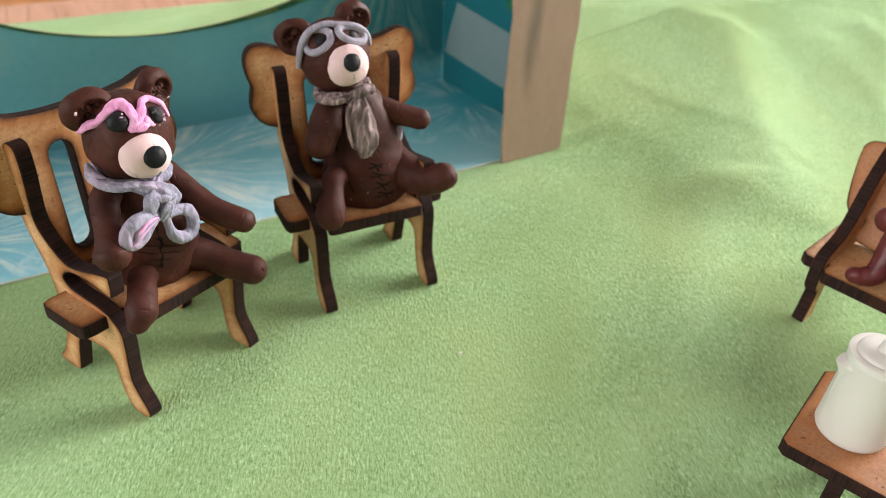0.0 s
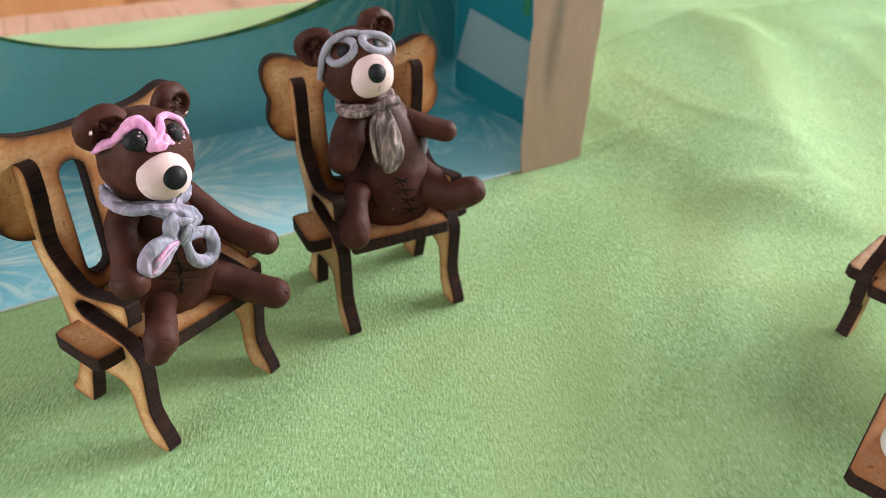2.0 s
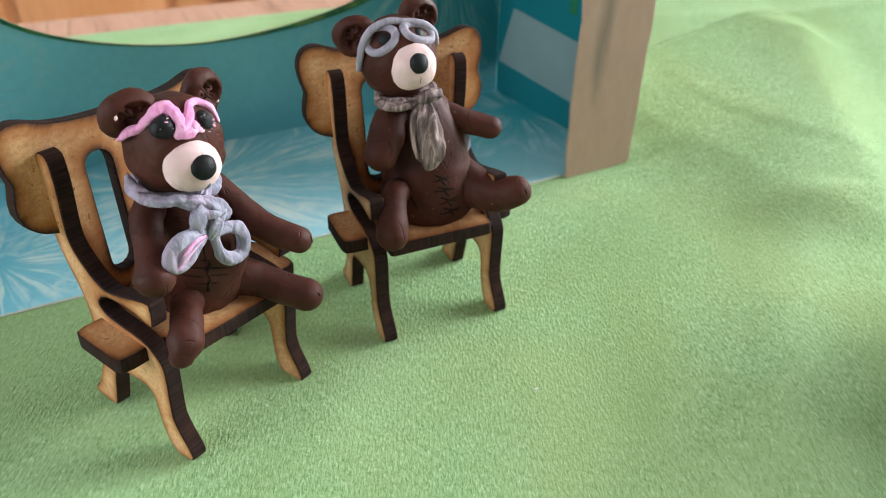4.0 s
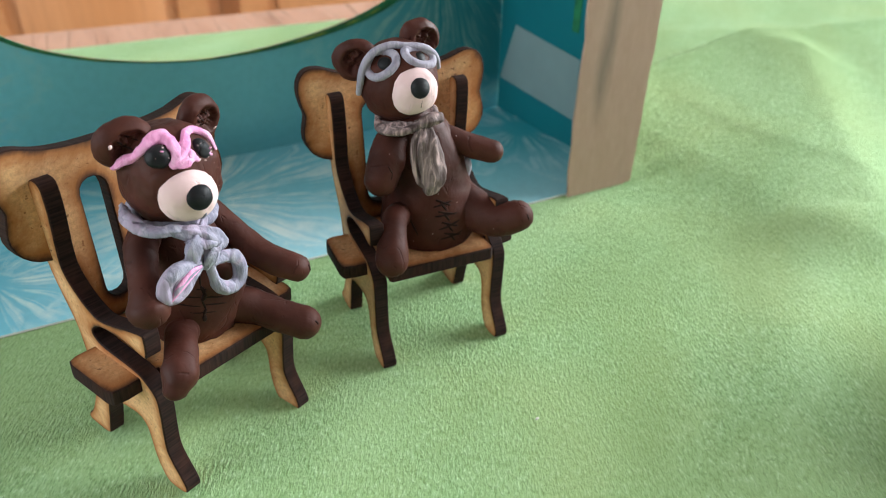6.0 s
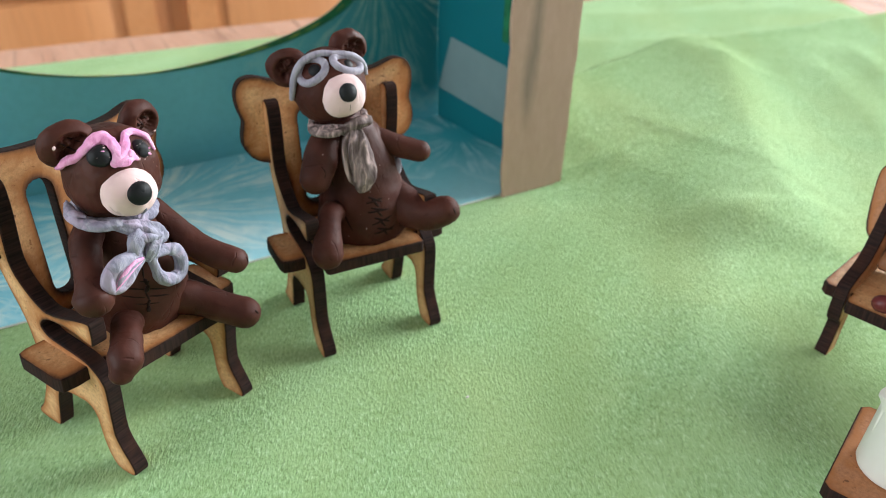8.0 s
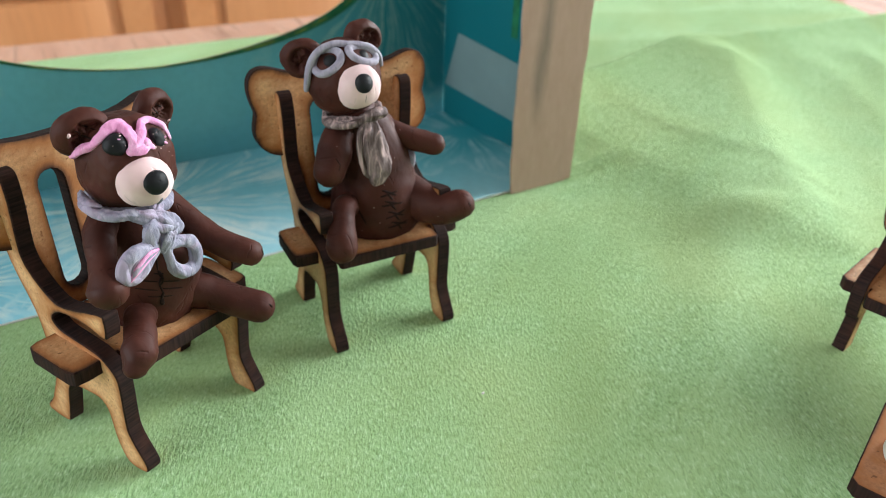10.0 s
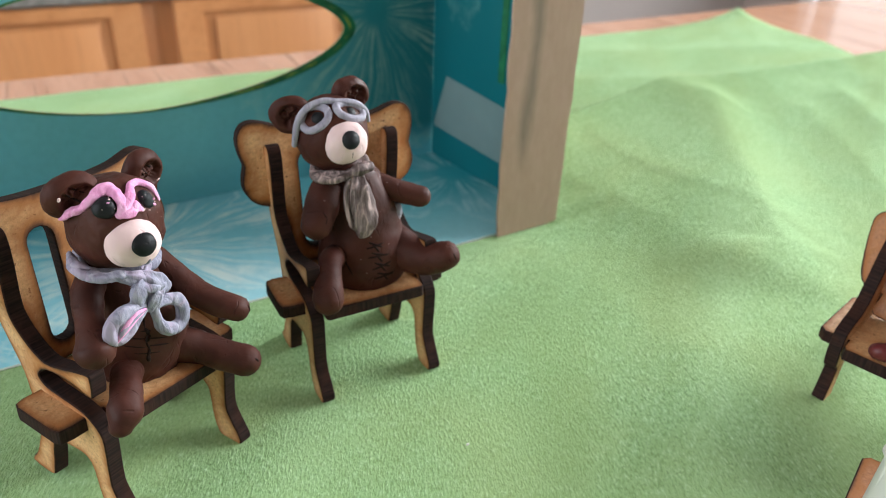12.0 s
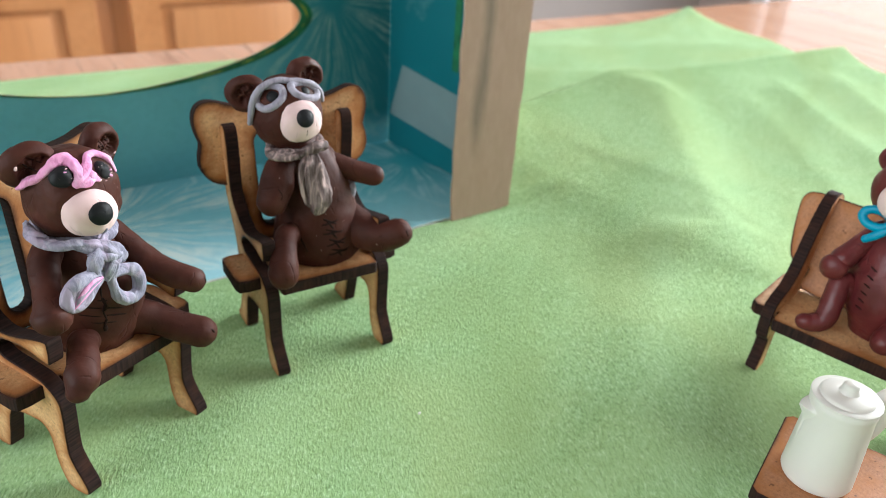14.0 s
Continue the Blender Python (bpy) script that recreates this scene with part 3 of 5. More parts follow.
def build_cloth():
    bm = bmesh.new()
    xs = np.concatenate([np.linspace(-470, -120, 45, endpoint=False), np.linspace(-120, 460, 190)])
    ys = np.concatenate([np.linspace(-380, -150, 30, endpoint=False), np.linspace(-150, 76, 84, endpoint=False), np.linspace(76, 140, 48, endpoint=False), np.linspace(140, 281, 48)])
    grid = []
    for j, y in enumerate(ys):
        edge = float(np.interp(y, (-380, 0, 90, 121, 150, 205, 281), (430, 425, 414, 402, 416, 438, 433)))
        row = []
        for i, x in enumerate(xs):
            t = (x + 470) / 930
            xx = -470 + t * (edge + 470)
            back = (1.5 * noise.noise(Vector((xx * 0.02, 0, 5)))) * max(0, (y - 200) / 81)
            row.append(bm.verts.new((xx * MM, (y + back) * MM, cloth_height(xx, y) * MM)))
        grid.append(row)
    for a, b in zip(grid, grid[1:]):
        for i in range(len(xs) - 1):
            bm.faces.new((a[i], a[i + 1], b[i + 1], b[i]))
    # a real edge: extrude the border down by the cloth's thickness
    ring = [e for e in bm.edges if e.is_boundary]
    made = bmesh.ops.extrude_edge_only(bm, edges=ring)["geom"]
    for v in made:
        if isinstance(v, bmesh.types.BMVert):
            v.co.z -= 1.2 * MM
    ob = finish("tablecloth", bm, SUEDE)
    return tagged(ob, "wrinkled light green suede cloth spread over a wooden table", "cloth")


build_cloth()

# lacquered tabletop on four legs
FLOOR = -1030
table = thing("table", at(0, 0, -1.4), "orange oak table under a green cloth", "table")
top = [(-640, -520), (900, -520), (900, 322), (-640, 322)]
part("tabletop", plate(top, 26, mats=(0, 0, 0), bevel=2.5), [TABLE_WOOD], table, m=at(0, 0, -26.2), sharp=30)
for lx, ly in ((-600, -480), (860, -480), (-600, 282), (860, 282)):
    part("leg", box(bmesh.new(), lx - 28, lx + 28, ly - 28, ly + 28, FLOOR + 1.5, -26.4, 0, 3), TABLE_WOOD, table)


def slab(name, x0, x1, y0, y1, z0, z1, mat, label, category, bevel=0.0):
    return tagged(finish(name, box(bmesh.new(), x0, x1, y0, y1, z0, z1, 0, bevel), mat, smooth=False), label, category, kind="structure")


slab("floor", -1900, 4200, -1900, 1520, FLOOR - 60, FLOOR, TILE, "pale tiled floor of the room", "floor")
slab("ceiling", -1900, 1960, -1900, 1520, 1550, 1610, WHITE, "plain white ceiling", "ceiling")
slab("wall_north", -1900, 1960, 1460, 1520, FLOOR, 1550, WHITE, "plain white painted wall", "wall")
slab("wall_south", -1840, 1860, -1900, -1840, FLOOR, 1550, WHITE, "plain white painted wall", "wall")


def pierced(name, long, openings, along, label):
    """A wall 60 mm thick with rectangular openings. long: start, end; openings: (start, end, sill, head)."""
    holes = [[(a, s), (b, s), (b, h), (a, h)] for a, b, s, h in openings]
    bm = plate([(long[0], FLOOR), (long[1], FLOOR), (long[1], 1550), (long[0], 1550)], 60, holes, mats=(0, 0, 0))
    m = Matrix(((0, 0, 1, along * MM), (1, 0, 0, 0), (0, 1, 0, 0), (0, 0, 0, 1)))
    return tagged(finish(name, bm, WHITE, smooth=False, m=m), label, "wall", kind="structure")


pierced("wall_east", (-1840, 1460), [(-1300, 1290, FLOOR + 40, 1120)], 1860, "white wall with a wide patio door opening")
# the west opening is invented to go with the fill lamp
pierced("wall_west", (-1840, 1460), [(-1120, 620, 130, 1370)], -1900, "white wall with an added, unseen opening behind the fill lamp")

# patio door: white frame, two sashes, bright outdoors behind
patio = thing("door_1", at(1890, 435, 0), "white framed sliding patio door with bright glass", "door", kind="structure")
for y0, y1, z0, z1 in ((-1732, 852, FLOOR + 42, FLOOR + 110), (-1732, 852, 1060, 1118), (-1732, -1672, FLOOR + 111, 1059), (-880, -800, FLOOR + 111, 1059), (836, 852, FLOOR + 111, 1059), (-40, 40, FLOOR + 111, 1059), (756, 792, FLOOR + 111, 1059), (41, 755, -262, -240)):
    part("frame_bar", box(bmesh.new(), -25, 25, y0, y1, z0, z1, 0, 4), FRAME_WHITE, patio)
outside = Net("bright_outdoors", 0.9)
sep = outside.n.new("ShaderNodeSeparateXYZ")
outside.l.new(outside.co, sep.inputs[0])
outside.set(Emission_Color=outside.ramp(outside.math("ADD", outside.math("MULTIPLY", sep.outputs[2], 1.0), 0.75), (0.0, (0.70, 0.76, 0.84)), (0.33, (0.76, 0.81, 0.88)), (0.38, (1.0, 1.0, 1.0))))
outside.bsdf.inputs["Emission Strength"].default_value = 1.0
bm = bmesh.new()
box(bm, 3600, 3620, -2600, 3600, FLOOR, 2400)
tagged(finish("backdrop", bm, outside.mat, smooth=False), "bright hazy daylight outside the patio door", "backdrop", kind="structure")
slab("baseboard", 700, 1855, 1446, 1459, FLOOR, FLOOR + 90, FRAME_WHITE, "white painted baseboard along the wall", "baseboard", 3)

# kitchen base cabinets with raised-panel doors, below a granite worktop

def cabinet(x0, x1):
    w = x1 - x0
    cab = thing("base_cabinet", at(x0, 1408, FLOOR), "honey maple kitchen base cabinet with raised-panel door", "cabinet", "kitchen base cabinets")
    H = 865
    part("body", box(bmesh.new(), 0, w - 1, 0, 50, 0, H, 0, 1), DOOR_WOOD, cab)
    door = part("door", box(bmesh.new(), 29.5, w - 29.5, -19, -1, 60, H - 4, 0, 3), DOOR_WOOD, cab)
    a, b, c, d = 29.5 + 56, w - 29.5 - 56, 60 + 56, H - 4 - 24
    fr = plate([(29.5, 60), (w - 29.5, 60), (w - 29.5, H - 4), (29.5, H - 4)], 9, [[(a, c), (b, c), (b, d), (a, d)]], mats=(0, 0, 0), bevel=2)
    part("door_frame", fr, DOOR_WOOD, door, m=Matrix(((1, 0, 0, 0), (0, 0, -1, -0.0195), (0, 1, 0, 0), (0, 0, 0, 1))))
    part("raised_panel", box(bmesh.new(), a + 20, b - 20, -27, -19.5, c + 20, d - 9, 0, 5), DOOR_WOOD, door)
    return cab


for x0 in (-1224, -764, -304, 156, 616):
    cabinet(x0, x0 + 460)
tagged(finish("worktop", box(bmesh.new(), -1400, 1080, 1378, 1459, -164, -126, 0, 3), STONE), "speckled grey granite worktop edge", "worktop")

# ---- the open cardboard box ----
TH = radians(3.1)
CX, CY = 82.5, 131.0
BOX_W, BOX_H = 232, 118
crate = thing("cardboard_box", at(0, 0, 0.2), "tissue box cut open, teal flower print inside, brown card outside", "box")
U, V = Vector((math.cos(TH), math.sin(TH), 0)), Vector((-math.sin(TH), math.cos(TH), 0))


def frame_at(origin, x, y):
    x, y = Vector(x).normalized(), Vector(y).normalized()
    z = x.cross(y)
    return Matrix(((x.x, y.x, z.x, origin[0] * MM), (x.y, y.y, z.y, origin[1] * MM), (x.z, y.z, z.z, origin[2] * MM), (0, 0, 0, 1)))


def oval(cu, cz, left, right, up, down, n=1.75, count=72, grow=0.0):
    out = []
    for k in range(count):
        a = 2 * math.pi * k / count
        c, s = math.cos(a), math.sin(a)
        rx, rz = (right if c > 0 else left) + grow, (up if s > 0 else down) + grow
        out.append((cu + rx * math.copysign(abs(c) ** (2 / n), c), cz + rz * math.copysign(abs(s) ** (2 / n), s)))
    return out


HOLE = (-112, 57, 61, 72.5, 21, 20.8)
back_m = frame_at((CX, CY, 0), U, (0, 0, 1)) @ at(0, 0, -0.6)
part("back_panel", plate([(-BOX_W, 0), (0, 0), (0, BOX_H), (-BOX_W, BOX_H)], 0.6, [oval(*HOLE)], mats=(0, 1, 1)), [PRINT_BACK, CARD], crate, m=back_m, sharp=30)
cu, cz, left, right, up, down = HOLE


def banded(outline, thin, thick):
    """The outline pushed outwards: by thick at its right end, by thin below its middle, and half of that more towards the left."""
    out = []
    for x, z in outline:
        t = (x - cu + 0.18 * left) / (right + 0.18 * left)
        t = max(0.0, t) if t > 0 else min(0.7, -t * 0.9)
        d = Vector((x - cu, (z - cz) * 2.6)).normalized()
        g = thin + (thick - thin) * t ** 1.6
        out.append((x + d.x * g, z + d.y * g))
    return out


part("opening_rim", plate(banded(oval(*HOLE), 0.35, 4.8), 0.25, [oval(*HOLE, grow=0.05)], mats=(0, 0, 1)), [RIM, RIM_PALE], crate, "dark green printed rim round the oval opening", m=back_m @ at(0, 0, 0.62), sharp=30)
part("rim_line", plate(banded(oval(*HOLE), 0.22, 2.9), 0.06, [banded(oval(*HOLE), 0.12, 2.0)], mats=(0, 0, 0)), [RIM_LINE], crate, "worn yellow-green line printed along the rim", m=back_m @ at(0, 0, 0.88), sharp=30)
FR = Vector((92.7, 56.5, 0))
CR = Vector((CX, CY, 0))
FL, CL = FR - U * 246, CR - U * BOX_W
bottom = [FL, FR, CR, CL]
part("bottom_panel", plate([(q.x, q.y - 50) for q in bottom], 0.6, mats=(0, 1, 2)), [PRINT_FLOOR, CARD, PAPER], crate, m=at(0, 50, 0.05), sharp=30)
side_m = frame_at(CR + Vector((0.3, 0, 0)), FR - CR, (0, 0, 1))
L = (FR - CR).length
part("side_panel", plate([(0.3, 0.7), (L, 0.7), (L, BOX_H), (0.3, BOX_H)], 0.6, mats=(0, 1, 1)), [PRINT_SIDE, CARD], crate, m=side_m, sharp=30)
part("side_panel", plate([(0.3, 0.7), ((FL - CL).length, 0.7), ((FL - CL).length, BOX_H), (0.3, BOX_H)], 0.6, mats=(1, 0, 1)), [PRINT_SIDE, CARD], crate, m=frame_at(CL, FL - CL, (0, 0, 1)), sharp=30)
left_edge = [(-25.7 + 1.1 * noise.noise(Vector((z * 0.09, 1.7, 0))) + (0.5 if z > 50 else 0), z) for z in range(0, 119, 3)]
right_edge = [(0.3 + 0.02 * z + 0.5 * noise.noise(Vector((z * 0.12, 9.1, 0))), z) for z in range(0, 119, 3)]
strip_m = frame_at(FR + V * -0.65, U, (0, 0, 1))
part("front_strip", plate(right_edge + left_edge[::-1], 0.9, mats=(0, 1, 0)), [CARD, RIM], crate, "torn strip of raw brown cardboard", m=strip_m, sharp=30)
part("inner_seam", plate([(0, 42), (3.6, 42), (3.4, 118), (0.2, 118)], 0.2, mats=(0, 0, 0)), [RIM], crate, "dark green printed seam", m=side_m @ at(L - 34.5, 0, 0.62))
label_m = side_m @ at(0, 0, 0.64)
part("label", plate([(9.5, 36.4), (46.5, 33.2), (46.5, 11.2), (1.2, 13.8)], 0.15, mats=(0, 0, 0)), [STICKER], crate, "pale grey-blue paper label", m=label_m)

# ---- laser-cut chairs ----
SIDE = [(26.2, 55.0), (27.5, 56.3), (29.4, 56.0), (30.6, 54.0), (31.4, 46), (31.1, 40), (29.8, 35.5), (26.3, 28), (25.4, 23.5), (24.9, 18), (25.3, 12), (28.8, 4.2), (30.9, 1.6), (30.6, 0), (24.6, 0), (23.2, 2.5), (21.2, 10), (19, 12.6), (12, 13.8), (9.6, 13.1), (8.5, 11), (7.6, 4.5), (5.2, 0), (0.6, 0), (-0.6, 1.2), (-0.1, 3), (2.8, 7.5), (3.5, 11), (3.2, 20), (3.9, 22.8), (6, 24.6), (9, 25.8), (17.5, 26.3), (19.8, 27.0), (20.6, 28.5), (17.5, 30.9), (10, 31.6), (5.6, 30.8), (4.1, 31.2), (3.8, 35), (5.2, 35.9), (15.7, 32.9), (19.5, 33.3), (23, 35.5), (25.6, 38.5), (26.3, 42), (25.8, 50)]
T3 = 3.1
SIDE_M = Matrix(((0, 0, 1, 0), (1, 0, 0, 0), (0, 1, 0, 0), (0, 0, 0, 1)))


def mirror_half(half):
    return half + [(-x, z) for x, z in half[::-1] if x > 0.01]


def pill(x0, x1, z0, z1, n=7):
    r = (x1 - x0) / 2
    c = (x0 + x1) / 2
    up = [(c + r * math.cos(math.pi * k / n), z1 - r + r * math.sin(math.pi * k / n)) for k in range(n + 1)]
    return up + [(c - r * math.cos(math.pi * k / n), z0 + r - r * math.sin(math.pi * k / n)) for k in range(n + 1)]


def butterfly_chair(m, label):
    chair = thing("armchair", m, label, "chair", "laser-cut armchairs")
    side = plate([(q.x, q.y) for q in spline([(a, b, 0) for a, b in SIDE], 3, True)], T3, ring=1.1, bevel=0.22)
    left = part("side_panel", side, [BOARD, CHAR], chair, m=at(-15.85, 0, 0, 0, -0.75, 0) @ SIDE_M)
    right = new("side_panel", left.data)
    right.parent, right.matrix_basis = chair, at(12.75, 0, 0, 0, 0.75, 0) @ SIDE_M
    seat = [(-12.55, 3.1), (-11.9, 2.5), (11.9, 2.5), (12.55, 3.1), (12.55, 7.6), (18.8, 7.5), (20.3, 8.1), (20.8, 9.6), (20.8, 19.4), (20.3, 20.8), (18.8, 21.3), (12.55, 21.2), (12.55, 26.4), (-12.55, 26.4), (-12.55, 21.2), (-19.8, 21.5), (-21.3, 21.0), (-21.8, 19.6), (-21.8, 9.4), (-21.3, 7.9), (-18.8, 7.5), (-12.55, 7.6)]
    part("seat", plate(seat, T3, ring=1.8, bevel=0.22), [BOARD, CHAR], chair, m=at(0, 0, 21.5))
    half = [(0, 59.2), (5, 59.2), (9, 59.4), (13, 60.0), (16, 61.0), (18.4, 61.5), (20.8, 60.9), (22.3, 58.8), (22.6, 56), (22.1, 53.2), (21.5, 51.0), (22.1, 48.6), (22.3, 45.6), (20.9, 42.6), (18.6, 40.9), (16.6, 40.3), (14.6, 39.4), (12.9, 36.5), (12.55, 32), (12.5, 24.2), (6, 24.0), (0, 24.0)]
    outline = spline([(x, z, 0) for x, z in mirror_half(half)], 2, True)
    lean = radians(6.5)
    back_frame = Matrix(((1, 0, 0, 0), (0, math.sin(lean), -math.cos(lean), 27.0 * MM), (0, math.cos(lean), math.sin(lean), 0), (0, 0, 0, 1)))
    part("backrest", plate([(q.x, q.y) for q in outline], T3, [pill(-8.5, -3.2, 28.0, 52.6), pill(3.2, 8.5, 28.0, 52.6)], ring=2.0, bevel=0.22), [BOARD, CHAR], chair, "butterfly-shaped back with two slots", m=back_frame)
    return chair


CH1 = at(-48.3, -10.33, -0.35) @ Matrix.Rotation(radians(29.57), 4, "Z") @ Matrix.Rotation(0.0506, 4, Vector((0.0329, 0.0385, 0)))
CH2 = at(0, 0, 0)
butterfly_chair(CH1, "laser-cut fibreboard armchair with scorched edges, bear in pink glasses seated")
butterfly_chair(CH2, "laser-cut fibreboard armchair with scorched edges, bear in grey goggles seated")

# ---- clay bears ----
from mathutils.bvhtree import BVHTree


def ring_on(bm, c, normal, rx, rz, r, mat, turn=0.0, seed=0.0):
    """A rolled ring lying on a surface at c, facing along normal."""
    nrm = Vector(normal).normalized()
    a = nrm.cross(Vector((0, 0, 1))).normalized() * -1
    b = a.cross(nrm).normalized() * -1
    pts = []
    for k in range(12):
        t = 2 * math.pi * k / 12 + turn
        pts.append(Vector(c) + a * rx * math.cos(t) + b * rz * math.sin(t))
    tube(bm, pts, r, mat, 12, up=nrm, closed=True, per=4, lump=0.12, seed=seed)


def stroke(bm, tree, a, b, r, mat, n=4):
    """A scratch along the front of the clay from a to b, given as (x, z)."""
    pts = []
    for k in range(n + 1):
        x, z = a[0] + (b[0] - a[0]) * k / n, a[1] + (b[1] - a[1]) * k / n
        hit = tree.ray_cast(Vector((x, -60, z)) * MM, Vector((0, 1, 0)))
        if hit[0] is not None:
            q = hit[0] / MM
            pts.append((q.x, q.y - r * 0.2, q.z))
    if len(pts) > 1:
        tube(bm, pts, [r * 0.6] + [r] * (len(pts) - 2) + [r * 0.4], mat, 8, per=2, lump=0.05, caps=False, flat=0.6, up=(0, 1, 0))


def bear_pink(m):
    bm = bmesh.new()
    # body, limbs, head
    tube(bm, [(0.8, 14.0, 24.7), (0.9, 13.4, 28.0), (0.8, 12.6, 32.0), (0.4, 11.9, 38.0), (-0.9, 12.4, 45.0), (-2.0, 12.5, 51.0)], [8.2, 9.4, 9.6, 8.7, 6.5, 4.6], 0, 48, flat=0.84, up=(0, 1, 0), lump=0.4, caps=False, seed=1)
    tree = BVHTree.FromBMesh(bm)
    crack = ((-2.7, 40.6), (-3.0, 38.4), (-2.7, 37.0), (-3.4, 35.6), (-3.0, 33.8), (-3.3, 32.2), (-3.0, 30.8))
    for k, (a, b) in enumerate(zip(crack, crack[1:])):
        stroke(bm, tree, a, b, 0.22 + 0.14 * (k % 3), 1)
    for a, b in (((-7.0, 37.4), (-3.6, 36.4)), ((-2.8, 36.2), (1.0, 34.6)), ((-6.8, 35.6), (-3.7, 34.6)), ((-2.9, 34.6), (1.4, 32.8)), ((-5.4, 33.6), (-1.0, 32.2)), ((-3.8, 38.0), (-2.2, 37.6))):
        stroke(bm, tree, a, b, 0.15, 1)
    tube(bm, [(-6.0, 13.2, 49.2), (-9.6, 11.0, 47.0), (-11.8, 8.0, 44.4), (-13.5, 5.2, 42.4), (-14.4, 3.8, 40.6)], [2.7, 2.8, 2.5, 2.8, 3.5], 0, 28, lump=0.25, seed=2)
    tube(bm, [(5.6, 13, 47.0), (7.6, 8.2, 43.4), (9.6, 2.4, 40.0), (12.4, -2.6, 38.2)], [3.0, 2.7, 2.65, 2.6], 0, 28, lump=0.2, seed=3)
    tube(bm, [(-4.0, 10.2, 28.6), (-8.0, 6.0, 29.6), (-11.0, 2.0, 29.5), (-13.3, -0.3, 28.2), (-15.0, -1.1, 26.6)], [3.2, 2.9, 2.9, 3.2, 2.2], 0, 28, lump=0.22, seed=4)
    tube(bm, [(4.6, 10.0, 29.0), (8.6, 5.6, 27.4), (11.4, 1.0, 25.7), (13.8, -2.6, 24.7)], [4.4, 3.5, 3.25, 3.4], 0, 28, lump=0.22, seed=5)
    # a nick in the tip of one arm and one foot
    tips = BVHTree.FromBMesh(bm)
    stroke(bm, tips, (13.4, 39.4), (13.8, 37.6), 0.2, 1)
    stroke(bm, tips, (13.9, 26.4), (14.4, 25.4), 0.22, 1)
    ball(bm, (-1.8, 11.6, 58.4), (7.7, 7.8, 8.5), (0, 0, 0), 0, 110, 76, 0.35, seed=6, square=2.5)
    ball(bm, (-7.8, 13.8, 64.8), (4.7, 2.7, 4.3), (8, -20, -20), 0, 70, 48, 0.3, dent=0.25, seed=7)
    ball(bm, (7.4, 14.8, 64.6), (4.4, 2.7, 4.0), (5, 30, 10), 0, 70, 48, 0.35, dent=0.25, seed=8)
    # torn clay inside the ears
    ears = BVHTree.FromBMesh(bm)
    for a, b, r in (((-9.4, 65.8), (-7.0, 63.6), 0.17), ((-8.0, 66.4), (-6.4, 65.4), 0.13), ((5.9, 66.0), (8.0, 63.4), 0.19), ((6.8, 66.4), (9.2, 64.6), 0.16), ((6.2, 64.8), (7.4, 63.2), 0.14)):
        stroke(bm, ears, a, b, r, 1)
    # muzzle, nose, eyes
    ball(bm, (-3.5, 5.0, 57.2), (4.95, 4.4, 4.5), (0, 12, 0), 2, 96, 64, 0.22, seed=9)
    ball(bm, (-3.9, 1.2, 58.1), (2.3, 1.5, 2.1), (-15, 0, -8), 3, 40, 28, 0.2, seed=10)
    ball(bm, (-6.6, 6.9, 63.9), (1.95, 1.2, 1.8), (-38, 0, -34), 3, 44, 30, 0.4, seed=11)
    ball(bm, (0.6, 5.5, 63.6), (1.4, 0.9, 1.8), (-34, 0, 12), 3, 44, 30, 0.4, seed=12)
    front = BVHTree.FromBMesh(bm)
    stroke(bm, front, (-3.2, 53.4), (-3.0, 54.8), 0.3, 4)
    rs = random.Random(3)
    for k in range(18):
        # crumbs of white clay stuck on the head
        d = Vector((rs.uniform(-8, 6), -8, rs.uniform(-3, 9)))
        hit = front.find_nearest((Vector((-1.5, 11.6, 58.4)) + d) * MM)[0] / MM
        ball(bm, hit, (rs.uniform(0.04, 0.11), 0.07, rs.uniform(0.04, 0.14)), (rs.uniform(0, 90), 0, rs.uniform(0, 180)), 2, 6, 4, 0.0)
    ball(bm, (-11.3, 11.6, 65.8), (0.3, 0.2, 0.42), (0, 20, 0), 2, 8, 6, 0.0)
    ball(bm, front.find_nearest(Vector((9.6, 12.0, 62.4)) * MM)[0] / MM, (0.45, 0.2, 0.14), (0, -20, 0), 2, 8, 6, 0.0)
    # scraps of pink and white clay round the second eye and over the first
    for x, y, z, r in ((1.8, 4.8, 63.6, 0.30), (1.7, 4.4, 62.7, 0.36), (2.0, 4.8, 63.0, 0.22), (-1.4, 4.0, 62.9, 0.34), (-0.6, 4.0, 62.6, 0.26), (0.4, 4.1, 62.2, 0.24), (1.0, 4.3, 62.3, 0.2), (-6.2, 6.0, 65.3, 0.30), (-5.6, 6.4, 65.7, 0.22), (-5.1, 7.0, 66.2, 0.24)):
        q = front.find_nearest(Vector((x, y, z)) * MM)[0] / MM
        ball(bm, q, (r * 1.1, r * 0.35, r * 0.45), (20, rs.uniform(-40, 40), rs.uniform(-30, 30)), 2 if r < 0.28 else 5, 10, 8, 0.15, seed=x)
    return bm


